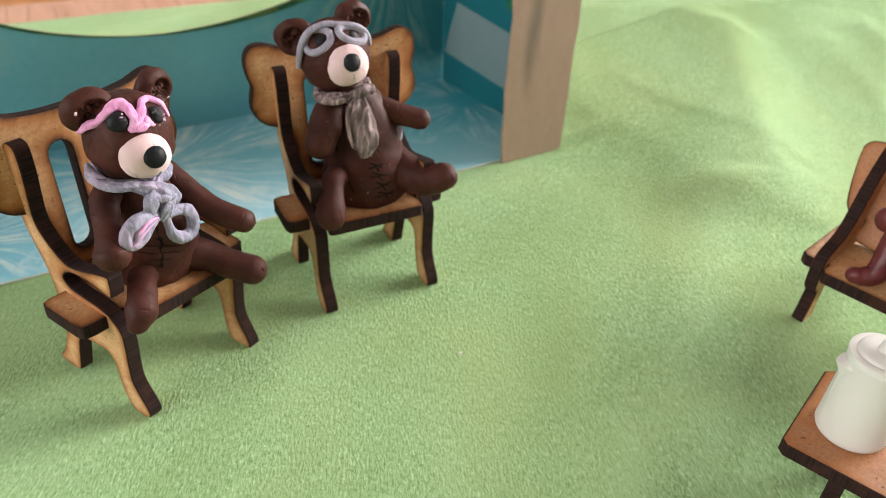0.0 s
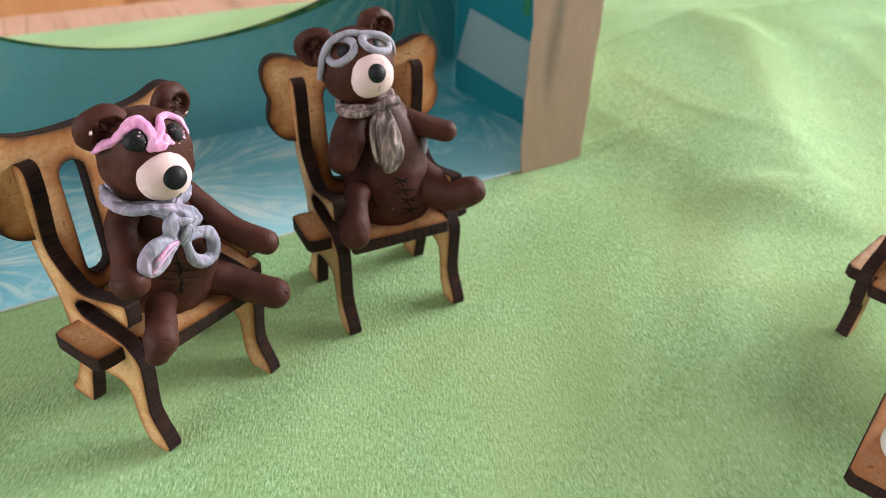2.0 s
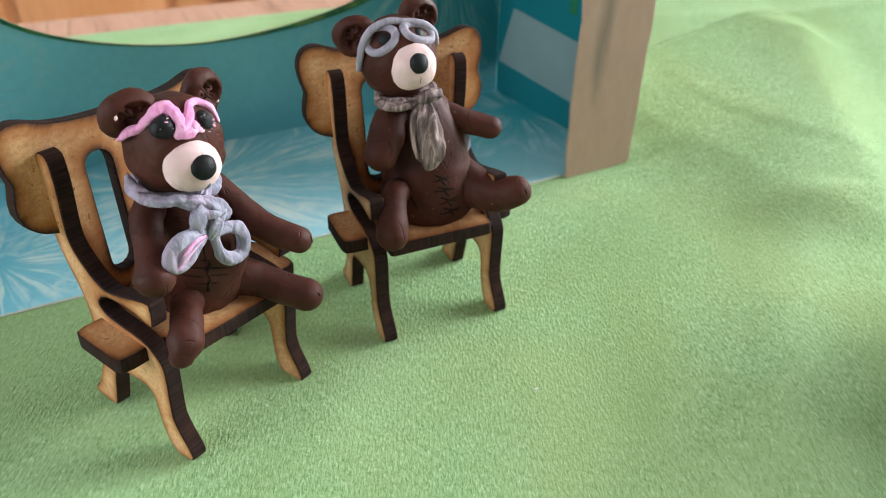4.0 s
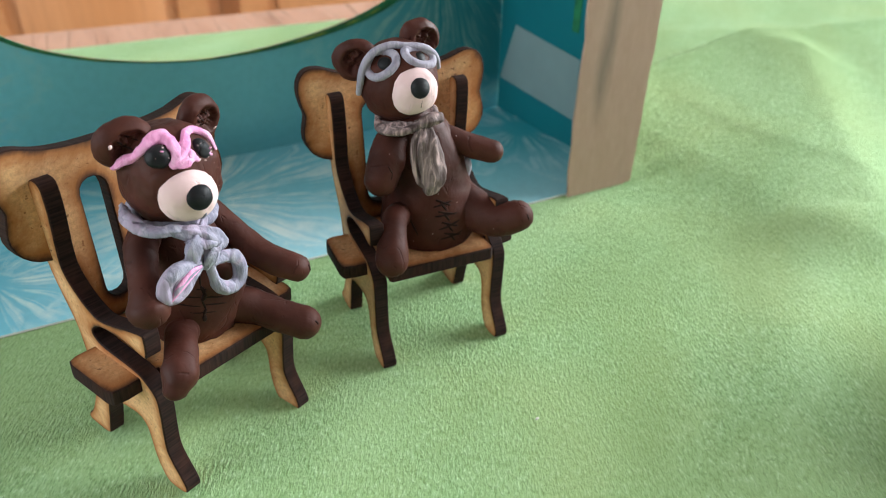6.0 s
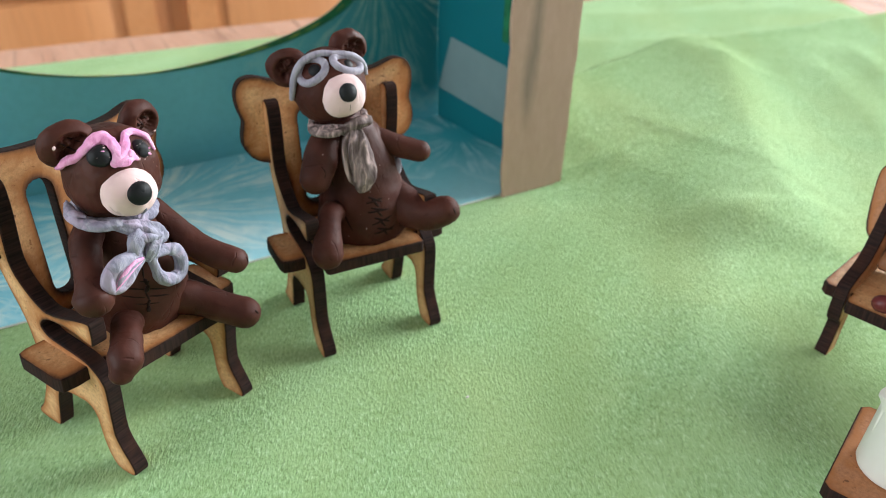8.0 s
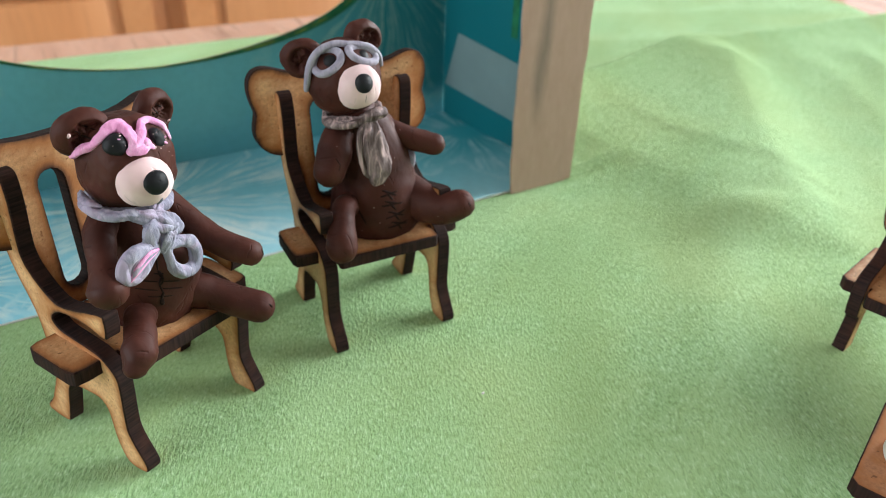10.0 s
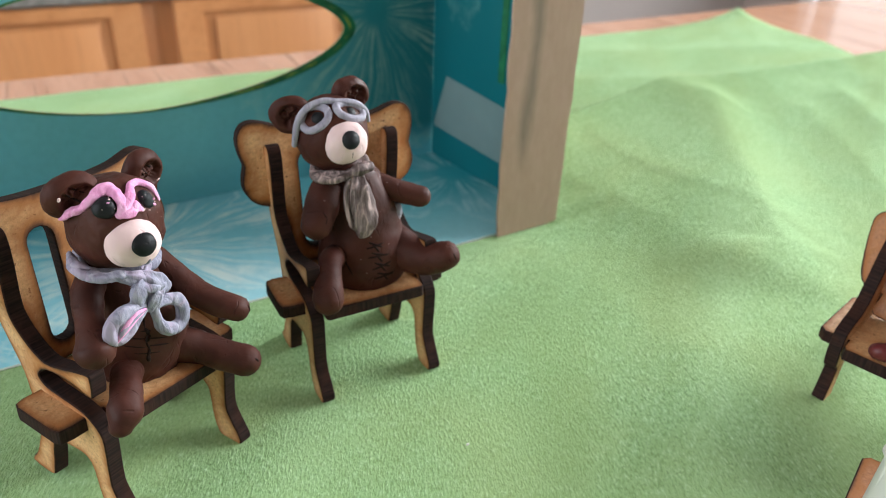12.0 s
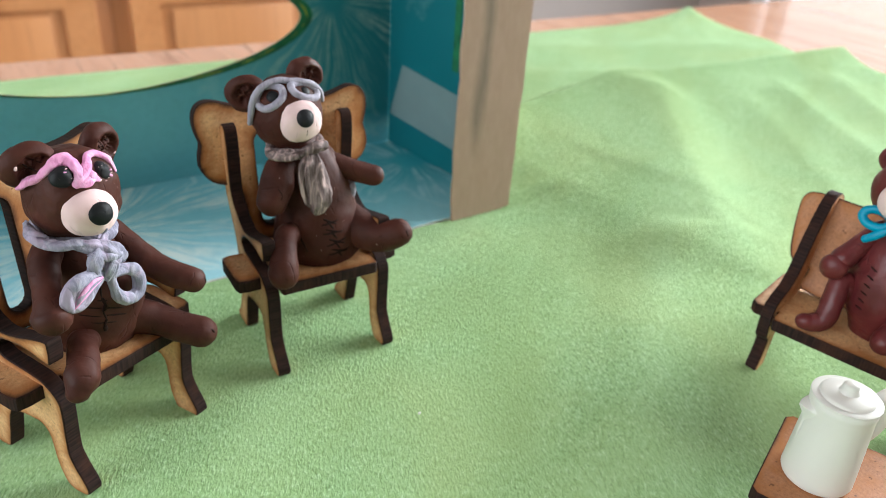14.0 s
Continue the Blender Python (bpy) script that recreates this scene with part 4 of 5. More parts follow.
def bear_grey(m):
    bm = bmesh.new()
    tube(bm, [(2.0, 16.4, 24.7), (2.1, 16.4, 28.0), (2.3, 16.6, 33.0), (2.1, 17.0, 39.0), (0.9, 17.6, 46.0), (-1.4, 18.0, 51.5), (-2.2, 18.0, 55.0)], [10.6, 10.9, 10.5, 9.4, 7.9, 5.8, 4.5], 0, 52, up=(0, 1, 0), lump=0.35, caps=False, seed=21)
    tree = BVHTree.FromBMesh(bm)
    for k, (tilt, size) in enumerate(((0.2, 1.2), (-0.15, 1.45), (0.3, 1.45), (0.05, 1.6))):
        x, z = 1.5 + 0.62 * k, 36.2 - 2.6 * k
        stroke(bm, tree, (x - 1.2 * size, z + 1.0), (x + 1.6 * size, z - 0.5 - tilt), 0.26, 1)
        stroke(bm, tree, (x - 1.7 * size, z - 0.3 - tilt), (x + 1.9 * size, z + 0.1 + tilt), 0.24, 1)
        stroke(bm, tree, (x - 0.5, z + 0.3), (x + 0.9, z - 1.7), 0.24, 1)
        ball(bm, tree.ray_cast(Vector((x, -60, z)) * MM, Vector((0, 1, 0)))[0] / MM, (0.6, 0.16, 0.4), (0, 20, 0), 1, 10, 8, 0.1, seed=k)
    stroke(bm, tree, (-5.4, 33.0), (-4.0, 29.0), 0.2, 1)
    stroke(bm, tree, (-6.6, 41.6), (-6.2, 39.0), 0.18, 1)
    tube(bm, [(-4.6, 16.4, 50.4), (-7.8, 14.0, 48.4), (-9.4, 12.2, 45.4), (-11.2, 10.8, 42.4)], [2.8, 3.7, 3.9, 3.5], 0, 32, lump=0.25, seed=22)
    tube(bm, [(4.6, 16.4, 48.2), (9.6, 13.6, 46.2), (15.2, 10.4, 44.7)], [3.0, 2.8, 2.6], 0, 28, lump=0.16, seed=23)
    tube(bm, [(-5.4, 13.4, 31.4), (-8.6, 9.0, 34.0), (-10.6, 5.2, 33.0), (-11.8, 2.8, 30.2), (-12.4, 1.6, 27.9)], [3.0, 2.8, 2.8, 3.4, 3.6], 0, 30, lump=0.2, seed=24)
    tube(bm, [(8.6, 13.6, 32.0), (12.0, 8.4, 30.6), (15.2, 4.0, 30.8), (17.6, 1.4, 32.4)], [5.4, 4.7, 4.1, 3.6], 0, 32, lump=0.22, seed=25)
    limbs = BVHTree.FromBMesh(bm)
    stroke(bm, limbs, (18.2, 34.2), (18.6, 32.6), 0.14, 1)
    stroke(bm, limbs, (-10.2, 46.6), (-9.4, 45.0), 0.12, 1)
    stroke(bm, limbs, (-9.4, 45.0), (-9.9, 43.8), 0.1, 1)
    ball(bm, (9.9, 13.2, 40.4), (1.4, 2.0, 2.6), (0, 14, 0), 4, 18, 12, 0.15, seed=33)
    ball(bm, (-3.9, 18, 61.2), (8.4, 7.8, 8.4), (0, 0, 0), 0, 110, 76, 0.3, seed=26, square=2.1)
    ball(bm, (-12.7, 19.6, 66.2), (4.7, 2.7, 4.3), (8, -32, -26), 0, 70, 48, 0.35, dent=0.3, seed=27)
    ball(bm, (1.8, 20.4, 68.8), (4.9, 2.7, 4.0), (5, 22, 14), 0, 70, 48, 0.35, dent=0.3, seed=28)
    ball(bm, (-3.1, 12.1, 60.9), (5.0, 4.3, 4.9), (0, 0, 0), 2, 96, 64, 0.28, seed=29, square=2.2)
    ball(bm, (-3.1, 8.2, 62.6), (2.05, 1.4, 2.1), (-18, 0, 0), 3, 40, 28, 0.15, seed=30)
    face = BVHTree.FromBMesh(bm)
    stroke(bm, face, (-2.9, 58.4), (-2.8, 60.0), 0.05, 1)
    rs = random.Random(8)
    for k in range(14):
        x, z = rs.uniform(-11, 15), rs.uniform(27, 50)
        hit = face.ray_cast(Vector((x, -60, z)) * MM, Vector((0, 1, 0)))[0]
        if hit is not None:
            ball(bm, hit / MM, (rs.uniform(0.05, 0.12), 0.06, rs.uniform(0.05, 0.16)), (0, rs.uniform(0, 90), 0), 2, 6, 4, 0.0)
    return bm


def bear_red(m):
    bm = bmesh.new()
    tube(bm, [(19, 16, 22.5), (18.5, 16, 28), (17.5, 16.5, 36), (16.8, 17, 43), (16.4, 17, 47)], [7.0, 9.0, 8.6, 6.2, 4.6], 0, 28, up=(0, 1, 0), lump=0.3, seed=41)
    tree = BVHTree.FromBMesh(bm)
    for k in range(6):
        stroke(bm, tree, (14.2, 38.0 - 2.0 * k), (15.8, 37.6 - 2.0 * k), 0.2, 1)
    tube(bm, [(12.4, 16.6, 44.6), (10.0, 12.5, 41.0), (8.0, 9.0, 37.4)], [2.3, 2.4, 2.8], 0, 18, lump=0.15, seed=42)
    tube(bm, [(23.5, 17, 43.5), (26.2, 12.5, 39.5), (27.2, 9.5, 36.5)], [2.5, 2.6, 2.7], 0, 18, lump=0.15, seed=43)
    ball(bm, (7.2, 7.2, 35.6), (3.2, 2.3, 3.1), (0, 0, 0), 0, 20, 14, 0.12, seed=49)
    tube(bm, [(13.5, 13, 27.0), (9.6, 9.6, 32.0), (9.6, 7.0, 27.5), (9.6, 4.8, 23.0), (7.6, 3.2, 21.8), (6.0, 2.2, 21.8)], [2.9, 2.5, 2.6, 2.5, 2.2, 2.0], 0, 18, lump=0.15, seed=44)
    tube(bm, [(24.5, 12, 25.0), (24.0, 7.0, 26.0), (23.0, 3.4, 24.0)], [3.0, 2.9, 2.9], 0, 18, lump=0.15, seed=45)
    ball(bm, (14.9, 17.5, 54.5), (8.0, 7.5, 8.0), (0, 0, 0), 0, 32, 22, 0.3, seed=46)
    ball(bm, (9.0, 18.5, 60.4), (3.0, 2.0, 3.0), (0, -20, 0), 0, 24, 16, 0.25, dent=0.5, seed=47)
    ball(bm, (21.4, 18.5, 61.2), (3.4, 2.2, 3.4), (0, 20, 0), 0, 24, 16, 0.25, dent=0.5, seed=48)
    ball(bm, (14.8, 10.8, 54.0), (4.6, 4.2, 4.4), (0, 0, 0), 2, 28, 18, 0.2, seed=50)
    ball(bm, (14.8, 6.8, 55.4), (1.9, 1.3, 1.8), (0, 0, 0), 3, 20, 12, 0.1, seed=51)
    return bm


def neck_wrap(bm, c, rx, ry, r, mat, tilt=0.0, flat=0.75, seed=0.0):
    pts = [(c[0] + rx * math.cos(a), c[1] + ry * math.sin(a), c[2] + tilt * math.cos(a) + 0.5 * math.sin(3 * a + seed)) for a in [2 * math.pi * k / 14 for k in range(14)]]
    tube(bm, pts, [r * (1 + 0.12 * math.sin(2.3 * k + seed)) for k in range(14)], mat, 18, flat=1.0, closed=True, per=4, lump=0.3, groove=0.10, seed=seed)


def closer(pts, k):
    """The closed loop drawn in towards its middle."""
    c = sum((Vector(q) for q in pts), Vector()) / len(pts)
    return [c + (Vector(q) - c) * k for q in pts]


def dress_pink(bm):
    # thick pink frames of the glasses, pressed on by hand
    head = BVHTree.FromBMesh(bm)

    def pressed(pts):
        """The strand's points, drawn onto the clay below them."""
        return [head.find_nearest(Vector(q) * MM)[0] / MM + Vector((0, -0.25, 0.25)) for q in pts]

    tube(bm, pressed([(-9.8, 14.5, 61.1), (-9.8, 12.1, 62.2), (-9.2, 11.1, 63.8), (-8.4, 9.8, 64.6), (-7.4, 9.1, 65.5), (-6.1, 8.9, 66.3), (-4.7, 8.3, 66.6), (-4.1, 7.0, 66.1), (-4.0, 5.8, 65.2), (-4.3, 5.0, 64.0), (-5.0, 4.8, 63.1)]), [0.55, 0.8, 0.8, 1.05, 0.95, 1.1, 1.0, 1.1, 1.05, 1.1, 0.7], 5, 24, flat=0.75, up=(-0.2, -0.7, 0.7), lump=0.6, groove=0.12, seed=61)
    tube(bm, pressed([(-5.4, 4.8, 63.0), (-4.2, 4.5, 63.2), (-2.9, 4.4, 63.2), (-1.7, 4.3, 63.0)]), [0.8, 1.3, 1.3, 0.6], 5, 20, flat=0.5, up=(0.1, -0.7, 0.7), lump=0.5, groove=0.14, seed=63)
    tube(bm, pressed([(-4.2, 4.8, 63.5), (-3.2, 5.0, 64.4), (-1.9, 5.9, 65.6), (-0.6, 7.3, 66.5), (1.2, 7.6, 66.6), (2.9, 6.8, 65.4), (3.8, 6.2, 64.0), (3.4, 5.4, 62.8)]), [0.9, 1.05, 0.85, 0.7, 0.68, 0.65, 0.6, 0.4], 5, 20, flat=0.75, up=(0.1, -0.7, 0.7), lump=0.3, groove=0.1, seed=62)
    tube(bm, pressed([(-3.4, 4.9, 64.2), (-2.4, 4.6, 63.9), (-1.6, 4.5, 63.4)]), [0.5, 0.8, 0.3], 5, 14, flat=0.6, up=(0.1, -0.7, 0.7), lump=0.4, groove=0.12, seed=94)
    # lilac-grey scarf: collar, crumpled knot, and two loops
    tube(bm, [(-9.4, 14.5, 53.6), (-11.2, 11.0, 53.6), (-11.4, 8.0, 53.0), (-9.8, 5.4, 52.6), (-7.4, 4.2, 52.4), (-5.2, 3.8, 51.8)], [0.6, 1.2, 1.3, 1.25, 1.1, 0.9], 4, 24, flat=0.8, lump=0.4, groove=0.2, seed=64)
    tube(bm, [(-10.6, 12.6, 55.4), (-11.6, 10.4, 54.6), (-10.8, 7.6, 54.2)], [0.3, 0.9, 0.5], 4, 14, flat=0.6, lump=0.3, groove=0.1, seed=90)
    neck_wrap(bm, (-2.0, 12.2, 50.9), 6.6, 6.2, 1.3, 4, -0.4, seed=1.0)
    tube(bm, [(-8.0, 4.2, 52.2), (-5.8, 2.7, 51.6), (-2.8, 2.0, 50.0), (-0.4, 2.1, 47.8), (0.2, 2.4, 46.6)], [0.8, 1.5, 2.1, 1.9, 0.9], 4, 30, flat=0.6, up=(0, 1, 0), lump=0.45, groove=0.3, seed=65)
    tube(bm, [(-2.2, 3.6, 52.6), (-4.0, 2.4, 50.8), (-5.8, 1.7, 49.0), (-5.8, 1.9, 47.2), (-4.6, 2.2, 46.0)], [0.9, 1.7, 1.9, 1.7, 0.9], 4, 30, flat=0.55, up=(0, 1, 0), lump=0.45, groove=0.3, seed=66)
    tube(bm, [(-1.2, 2.6, 49.6), (-2.2, 1.4, 47.8), (-3.0, 1.4, 46.2), (-3.4, 1.9, 44.6)], [1.0, 1.8, 1.7, 1.0], 4, 26, flat=0.6, up=(0, 1, 0), lump=0.4, groove=0.28, seed=67)
    tube(bm, [(-6.6, 2.2, 50.4), (-4.2, 0.9, 49.4), (-1.6, 1.0, 48.8), (0.0, 1.8, 48.4)], [0.4, 0.8, 0.8, 0.4], 4, 14, flat=0.7, up=(0, 1, 0), lump=0.3, groove=0.2, seed=91)
    loop_l = closer([(-3.4, 2.6, 45.6), (-6.0, 1.8, 47.2), (-9.4, 1.4, 47.5), (-12.3, 1.6, 45.8), (-13.1, 1.8, 43.0), (-11.6, 1.8, 41.3), (-9.2, 1.7, 41.6), (-6.2, 2.0, 43.7)], 0.8)
    tube(bm, loop_l, [0.8, 1.1, 1.3, 1.4, 1.4, 1.3, 1.2, 0.9], 4, 22, flat=0.9, up=(0, 1, 0), closed=True, lump=0.25, groove=0.1, seed=68)
    # folded strands, grey and pink by turns, fill that loop
    ball(bm, (-8.7, 1.9, 44.2), (4.0, 1.0, 2.3), (0, -26, 0), 4, 28, 18, 0.2, seed=95)
    for off, r, mat, lift in ((1.5, 0.6, 4, -0.5), (0.75, 0.45, 5, -1.05), (0.05, 0.5, 4, -1.0), (-0.65, 0.45, 5, -0.95), (-1.35, 0.55, 4, -0.5)):
        strand = [(-5.6, 2.0, 45.6), (-8.0, 1.6, 45.4), (-10.2, 1.5, 44.2), (-11.6, 1.8, 42.6)]
        tube(bm, [(x + 0.42 * off * k, y + lift, z + 0.9 * off * k) for (x, y, z), k in zip(strand, (0.3, 1, 1, 0.6))], [r * 0.5, r, r, r * 0.6], mat, 14, flat=0.9, up=(0, 1, 0), lump=0.15, groove=0.06, seed=69 + off)
    loop_r = closer([(-3.2, 2.4, 45.0), (0.4, 2.2, 45.4), (3.4, 2.5, 43.4), (4.4, 2.7, 40.2), (3.4, 2.4, 37.6), (0.4, 2.0, 37.2), (-2.2, 1.8, 39.2), (-3.2, 2.0, 42.0)], 0.8)
    tube(bm, loop_r, [1.0, 1.2, 1.3, 1.35, 1.4, 1.4, 1.3, 1.0], 4, 20, flat=0.95, up=(0, 1, 0), closed=True, lump=0.3, groove=0.08, seed=70)
    return bm


def dress_grey(bm):
    # goggles: two rolled rings and a strand round the head, pressed on
    head = BVHTree.FromBMesh(bm)

    def proud(pts, r):
        """The strand's points laid on the clay, its middle standing out by part of its radius."""
        out = []
        for q in pts:
            near, nrm = head.find_nearest(Vector(q) * MM)[:2]
            out.append(near / MM + nrm * r * 0.7)
        return out

    tube(bm, proud([(-8.0, 15.4, 68.8), (-6.3, 13.7, 68.1), (-6.6, 12.4, 66.6), (-8.6, 12.3, 64.9), (-10.5, 13.7, 64.0), (-11.6, 15.6, 64.9), (-10.8, 16.6, 66.6), (-9.6, 16.4, 68.0)], 0.8), 0.86, 4, 18, up=(-0.5, -0.6, 0.6), closed=True, per=6, lump=0.06, seed=71)
    tube(bm, proud([(-3.2, 14.4, 68.8), (0.2, 15.0, 68.3), (2.2, 14.8, 66.6), (1.7, 13.2, 65.5), (-1.1, 11.9, 66.0), (-3.5, 12.2, 67.0), (-4.2, 13.4, 68.2)], 0.8), 0.86, 4, 18, up=(0.3, -0.6, 0.6), closed=True, per=6, lump=0.06, seed=72)
    ball(bm, (-8.4, 13.9, 66.5), (1.5, 0.8, 1.5), (-40, 0, -42), 3, 36, 24, 0.1, seed=73)
    ball(bm, (-1.0, 13.6, 66.8), (1.5, 0.8, 1.4), (-42, 0, 20), 3, 36, 24, 0.1, seed=74)
    tube(bm, [(-12.9, 17.4, 59.8), (-12.9, 16.2, 62.2), (-12.6, 15.6, 64.8), (-11.6, 15.3, 67.2), (-9.4, 15.2, 69.0), (-6.6, 15.0, 69.7), (-3.8, 14.6, 69.4), (-1.4, 14.6, 69.0), (1.2, 14.8, 68.2), (3.2, 15.0, 66.2), (4.0, 15.4, 63.8)], [0.6, 0.75, 0.75, 0.75, 0.75, 0.72, 0.72, 0.72, 0.72, 0.72, 0.5], 4, 18, lump=0.08, seed=75)
    # scarf: collar and one marbled tail in two folds
    neck_wrap(bm, (-2.4, 17.8, 52.6), 5.9, 5.6, 1.25, 5, 0.4, seed=2.0)
    tube(bm, [(-8.8, 17.5, 52.8), (-9.4, 14.4, 52.8), (-7.9, 11.8, 52.8), (-5.6, 10.6, 53.0), (-2.8, 10.3, 53.6)], [1.0, 1.4, 1.45, 1.3, 1.0], 5, 24, flat=0.75, lump=0.2, groove=0.08, seed=76)
    tube(bm, [(-2.6, 10.6, 54.0), (-0.6, 9.8, 54.6), (1.8, 10.8, 54.6), (3.0, 12.2, 53.8)], [1.0, 1.5, 1.4, 0.8], 5, 22, lump=0.4, groove=0.18, seed=77)
    tube(bm, [(-0.9, 10.0, 53.8), (-1.0, 8.6, 50.6), (-0.6, 7.6, 46.6), (-0.6, 6.9, 42.6), (-0.9, 7.0, 40.6)], [1.4, 2.4, 2.9, 3.1, 2.2], 5, 36, flat=0.45, up=(0, 1, 0), lump=0.5, groove=0.26, seed=78)
    tube(bm, [(-2.6, 10.0, 53.4), (-4.2, 8.9, 50.4), (-4.5, 8.1, 46.0), (-3.6, 7.5, 42.6), (-3.0, 7.5, 41.4)], [0.7, 0.8, 0.8, 0.9, 0.7], 5, 20, flat=0.7, up=(0, 1, 0), lump=0.2, groove=0.2, seed=79)
    tube(bm, [(-2.0, 9.6, 53.0), (-3.2, 8.0, 50.0), (-3.3, 7.2, 46.0), (-2.4, 6.7, 43.0)], [0.4, 0.6, 0.65, 0.4], 5, 16, flat=0.8, up=(0, 1, 0), lump=0.15, groove=0.15, seed=92)
    return bm


def dress_red(bm):
    # turquoise bow tied under the chin
    ring_on(bm, (11.6, 9.4, 49.4), (-0.1, -1, 0.3), 3.0, 1.9, 1.0, 4, 0.4, seed=81)
    ring_on(bm, (20.4, 9.4, 49.4), (0.1, -1, 0.3), 3.0, 1.9, 1.0, 4, 0.4, seed=82)
    ball(bm, (16.0, 9.0, 49.0), (1.9, 1.5, 1.7), (0, 0, 0), 4, 18, 12, 0.2, seed=83)
    tube(bm, [(15.0, 8.6, 48.2), (13.0, 8.0, 46.2), (11.2, 7.8, 44.6)], [0.9, 1.0, 0.95], 4, 14, lump=0.1, seed=84)
    tube(bm, [(17.0, 8.6, 48.2), (19.0, 8.0, 46.2), (20.6, 7.8, 44.6)], [0.9, 1.0, 0.95], 4, 14, lump=0.1, seed=85)
    return bm


CH3 = at(92.2, -57.1, 0) @ Matrix.Rotation(radians(-75.0), 4, "Z")
for name_m, build, dress, mats, label in (
    (CH1, bear_pink, dress_pink, [BROWN, CREASE, CREAM, BLACK, GREY, PINK], "brown clay bear with pink glasses and lilac-grey scarf in armchair"),
    (CH2, bear_grey, dress_grey, [BROWN, CREASE, CREAM, BLACK, GREY_SMOOTH, GREY_DARK], "brown clay bear with grey goggles and marbled scarf in armchair"),
    (CH3 @ at(0, -1.6, 0), bear_red, dress_red, [RED, CREASE, CREAM, BLACK, AQUA], "red-brown clay bear with turquoise bow on a lounge chair"),
):
    tagged(finish("clay_bear", dress(build(name_m)), mats, m=name_m), label, "figurine", "clay bears")

# ---- low lounge chair ----
lounge = thing("lounge_chair", CH3, "low reclined fibreboard lounge chair with scorched edges", "chair")
PANEL = [(2.6, 0), (7.0, 0), (7.6, 3.2), (8.4, 7.5), (9.4, 11.0), (14, 14.4), (22, 15.2), (29, 12.5), (33, 6), (35, 0), (40, 0), (39.4, 5), (37.4, 12), (36.2, 18), (35.8, 26), (35.4, 33), (34.4, 39), (32.4, 42.6), (29.2, 44.6), (26.2, 44.9), (23.8, 44.0), (21.2, 41.4), (18.6, 38.0), (16.4, 34.0), (14.6, 30.0), (12.8, 26.6), (9.8, 24.0), (5.6, 22.6), (2.8, 21.2), (1.9, 18.6), (2.0, 14.5), (2.6, 11.6), (4.0, 10.6), (4.4, 9.2), (3.4, 5.4), (2.0, 1.8)]
pan = part("side_panel", plate([(q.x, q.y) for q in spline([(a, b, 0) for a, b in PANEL], 3, True)], 3.0, ring=0.9, bevel=0.22), [BOARD, CHAR], lounge, m=at(-4.2, 0, 0) @ SIDE_M)
pan2 = new("side_panel", pan.data)
pan2.parent, pan2.matrix_basis = lounge, at(33.2, 0, 0) @ SIDE_M
seat = [(-0.9, 1.4), (-0.2, 0), (32.2, 0), (32.9, 1.4), (32.9, 4.4), (38.6, 4.2), (39.9, 5.6), (39.9, 25.2), (38.6, 26.4), (32.9, 26.3), (32.9, 35.5), (-0.9, 35.5), (-0.9, 26.3), (-6.6, 26.4), (-7.9, 25.2), (-7.9, 5.6), (-6.6, 4.2), (-0.9, 4.4)]
part("seat", plate(seat, 3.1, ring=0.9, bevel=0.22), [BOARD, CHAR], lounge, m=at(0, 0, 16.0))
brd = [(16, 46.0), (24, 46.2), (30, 46.2), (36, 46.2), (39.2, 44.6), (39.8, 41), (39.0, 32), (37.0, 28), (32.8, 26.4), (32.7, 21), (16, 20.7), (-0.7, 21), (-0.9, 26.4), (-5.4, 27.2), (-7.6, 31), (-9.4, 41), (-9.0, 44.6), (-6.0, 46.0), (2, 46.0), (8, 46.0)]
lean3 = radians(22)
part("backrest", plate([(q.x, q.y) for q in spline([(a, b, 0) for a, b in brd], 3, True)], 3.0, ring=0.9, bevel=0.22), [BOARD_RED, CHAR], lounge, m=Matrix(((1, 0, 0, 0), (0, math.sin(lean3), -math.cos(lean3), 12.6 * MM), (0, math.cos(lean3), math.sin(lean3), 0), (0, 0, 0, 1))))

# ---- small table, jug and cup ----
TM = at(41.9, -90.2, 0) @ Matrix.Rotation(radians(22.5), 4, "Z")
small = thing("small_table", TM, "small reddish fibreboard table with charred edges", "table")
tt = [(1.2, 0), (25.4, 0), (26.6, -1.2), (26.6, -47), (25.4, -48.2), (1.2, -48.2), (0, -47), (0, -1.2)]
part("tabletop", plate(tt, 3.0, ring=0.9, bevel=0.22), [BOARD_RED, CHAR], small, m=at(0, 0, 15.0))
for yy in (-9.5, -41.5):
    leg = [(5.2, 0), (8.2, 0), (10, 7.5), (12, 9.5), (15, 9.5), (17, 7.5), (19, 0), (22, 0), (20.2, 14.9), (7.0, 14.9)]
    part("trestle_leg", plate(leg, 3.0, ring=0.6, bevel=0.2), [BOARD_RED, CHAR], small, m=at(0, yy, 0) @ Matrix(((1, 0, 0, 0), (0, 0, -1, 0), (0, 1, 0, 0), (0, 0, 0, 1))))

jug = thing("jug", at(56.4, -93.6, 18.02) @ Matrix.Scale(0.945, 4), "glossy white lidded jug with side handle on the small table", "jug")
part("body", lathe(bmesh.new(), [(6.0, 0), (6.5, 0.25), (6.75, 0.9), (6.7, 1.6), (6.5, 6), (6.2, 12), (5.95, 17.4), (6.1, 18.1), (6.15, 18.9), (5.9, 19.3)]), CERAMIC, jug)
part("lid", lathe(bmesh.new(), [(6.0, 19.32), (6.3, 19.5), (6.25, 19.95), (5.75, 20.2), (5.2, 20.1), (4.95, 20.15), (4.75, 20.6), (4.35, 20.85), (2.0, 21.05), (0.4, 21.1)]), CERAMIC, jug)
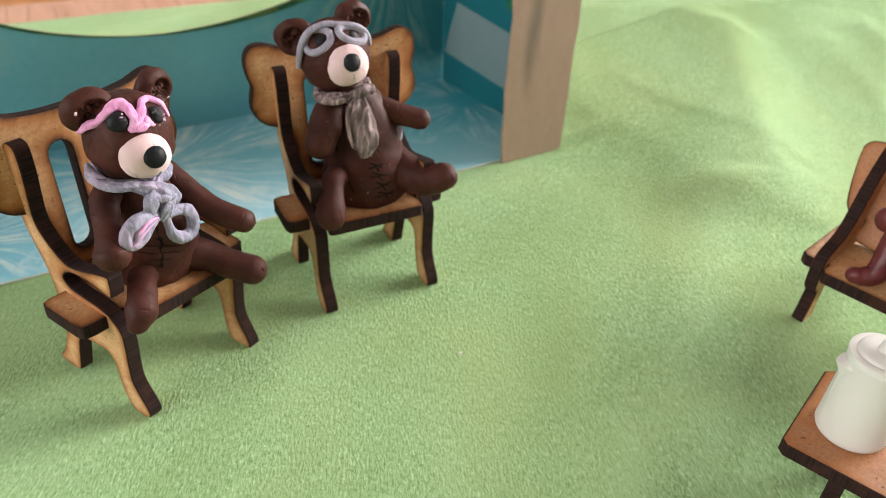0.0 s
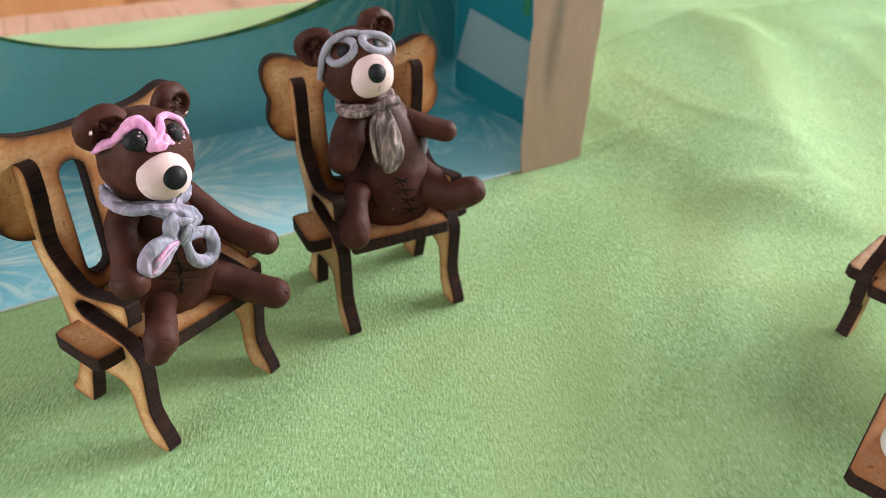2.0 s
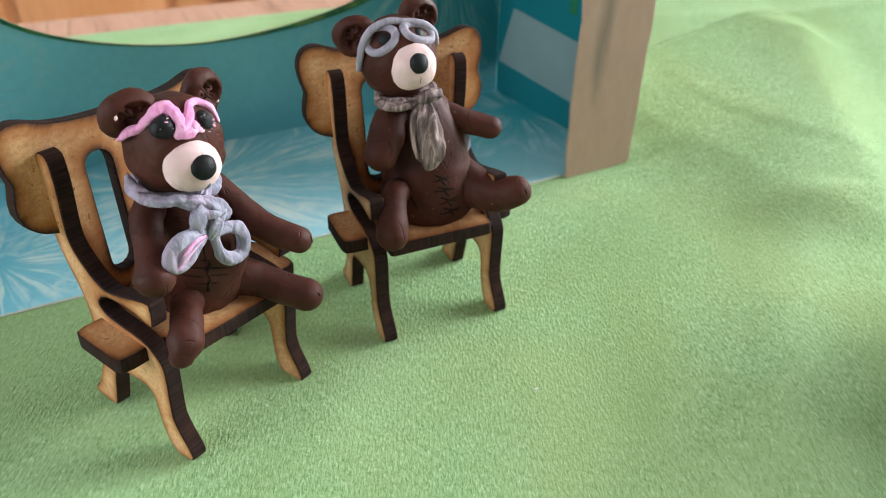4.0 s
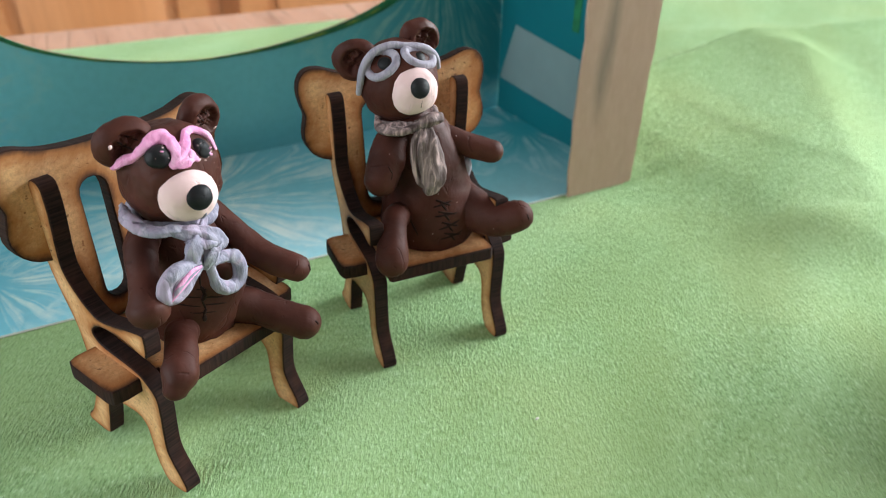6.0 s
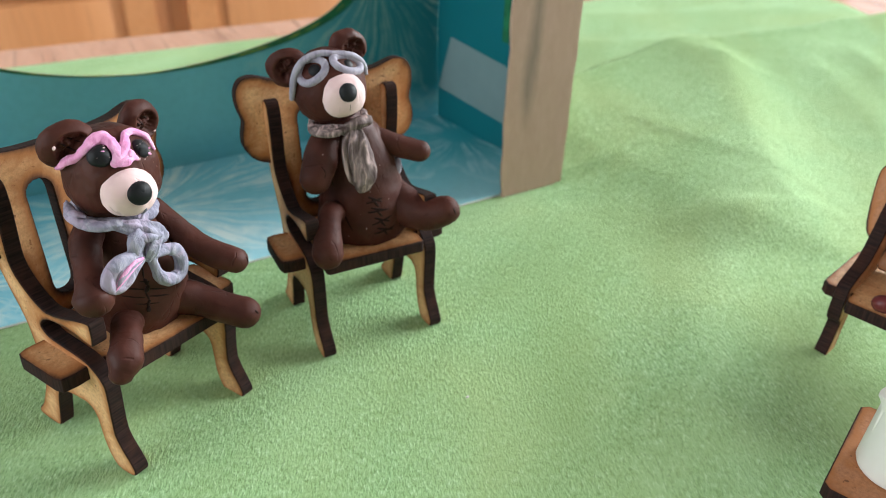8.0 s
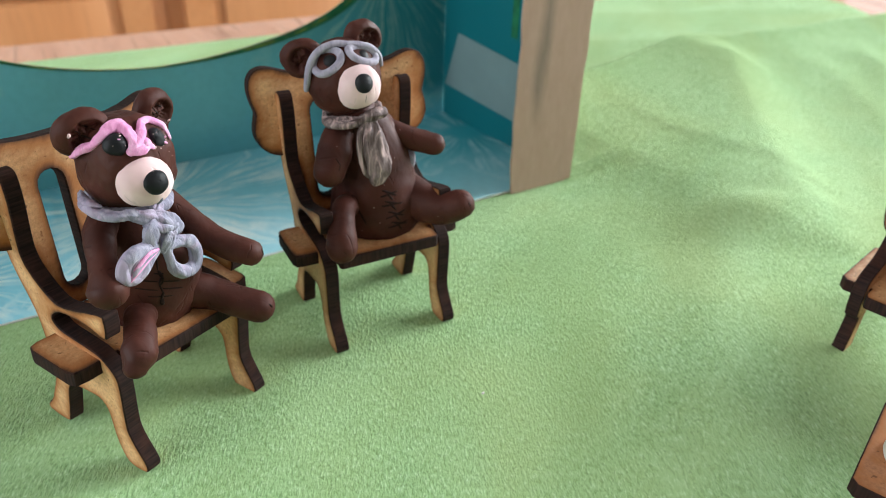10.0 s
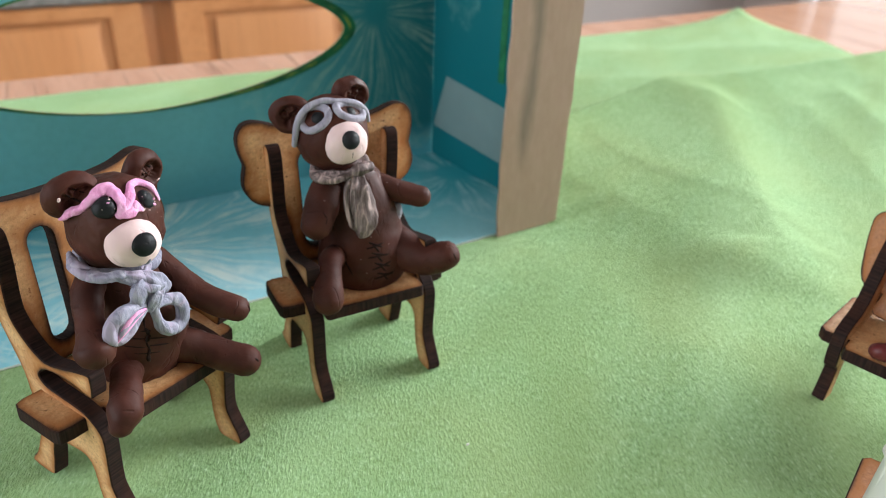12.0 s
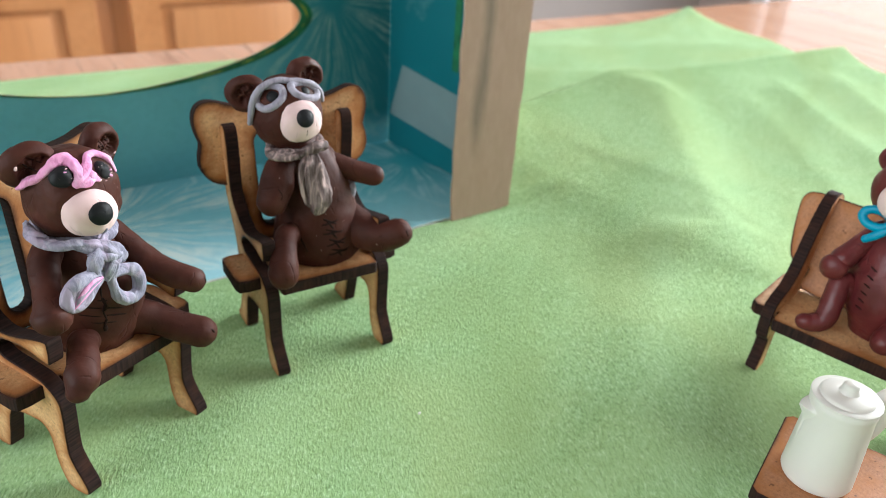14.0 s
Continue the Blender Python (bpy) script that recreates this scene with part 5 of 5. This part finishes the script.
part("knob", lathe(bmesh.new(), [(1.9, 20.95), (1.65, 21.3), (1.5, 21.9), (1.5, 22.4), (1.3, 22.85), (0.9, 23.1), (0.2, 23.2)]), CERAMIC, jug)
bm = bmesh.new()
tube(bm, [(5.4, 0.2, 18.0), (7.2, 0.3, 19.0), (9.0, 0.4, 19.3), (9.7, 0.4, 17.2), (9.2, 0.4, 14.0), (8.0, 0.3, 10.6), (6.2, 0.2, 8.0)], [1.0, 1.5, 1.9, 1.8, 1.5, 1.2, 0.8], 0, 22, flat=0.9, up=(0, 1, 0), lump=0.0)
part("handle", bm, CERAMIC, jug, m=Matrix.Rotation(radians(-28), 4, "Z"))
bm = bmesh.new()
rows = []
for z, reach, half in ((11.8, 6.1, 0.10), (13.6, 6.35, 0.22), (15.2, 6.9, 0.36), (16.6, 7.7, 0.50), (16.95, 7.75, 0.50)):
    rows.append([bm.verts.new((-r * math.cos(a) * MM, r * math.sin(a) * MM, z * MM)) for a, r in [(half * k / 4, 5.8 + (reach - 5.8) * (1 - abs(k / 4)) ** 0.85) for k in range(-4, 5)]])
rows.append([bm.verts.new((-5.6 * math.cos(0.13 * k) * MM, 5.6 * math.sin(0.13 * k) * MM, 17.6 * MM)) for k in range(-4, 5)])
for p, q in zip(rows, rows[1:]):
    for k in range(8):
        bm.faces.new((p[k], q[k], q[k + 1], p[k + 1]))
tube(bm, [(-6.1, 0, 6.5), (-6.1, 0, 10.0), (-6.0, 0, 13.8)], [0.2, 0.5, 0.5], 0, 12, flat=0.7, up=(1, 0, 0), lump=0.0, caps=False)
part("spout", bm, CERAMIC, jug, m=Matrix.Rotation(radians(-40), 4, "Z"))

cup = thing("cup", at(66.8, -109.5, 18.02), "small cream cup on the small table", "cup")
part("body", lathe(bmesh.new(), [(2.4, 0), (2.8, 0.3), (3.2, 2.5), (3.5, 5.2), (3.6, 5.6), (3.3, 5.6), (3.0, 2.6), (2.4, 0.9), (0.2, 0.8)], seg=28), CERAMIC_CREAM, cup)

# a scrap of white clay lying on the cloth
bm = bmesh.new()
ball(bm, (0, 0, 0.25), (0.5, 0.3, 0.22), (0, 0, 20), 0, 14, 10, 0.1, seed=3)
tagged(finish("clay_crumb", bm, CERAMIC, m=at(8.5, -27.8, 0.15)), "tiny crumb of white clay on the green cloth", "crumb")
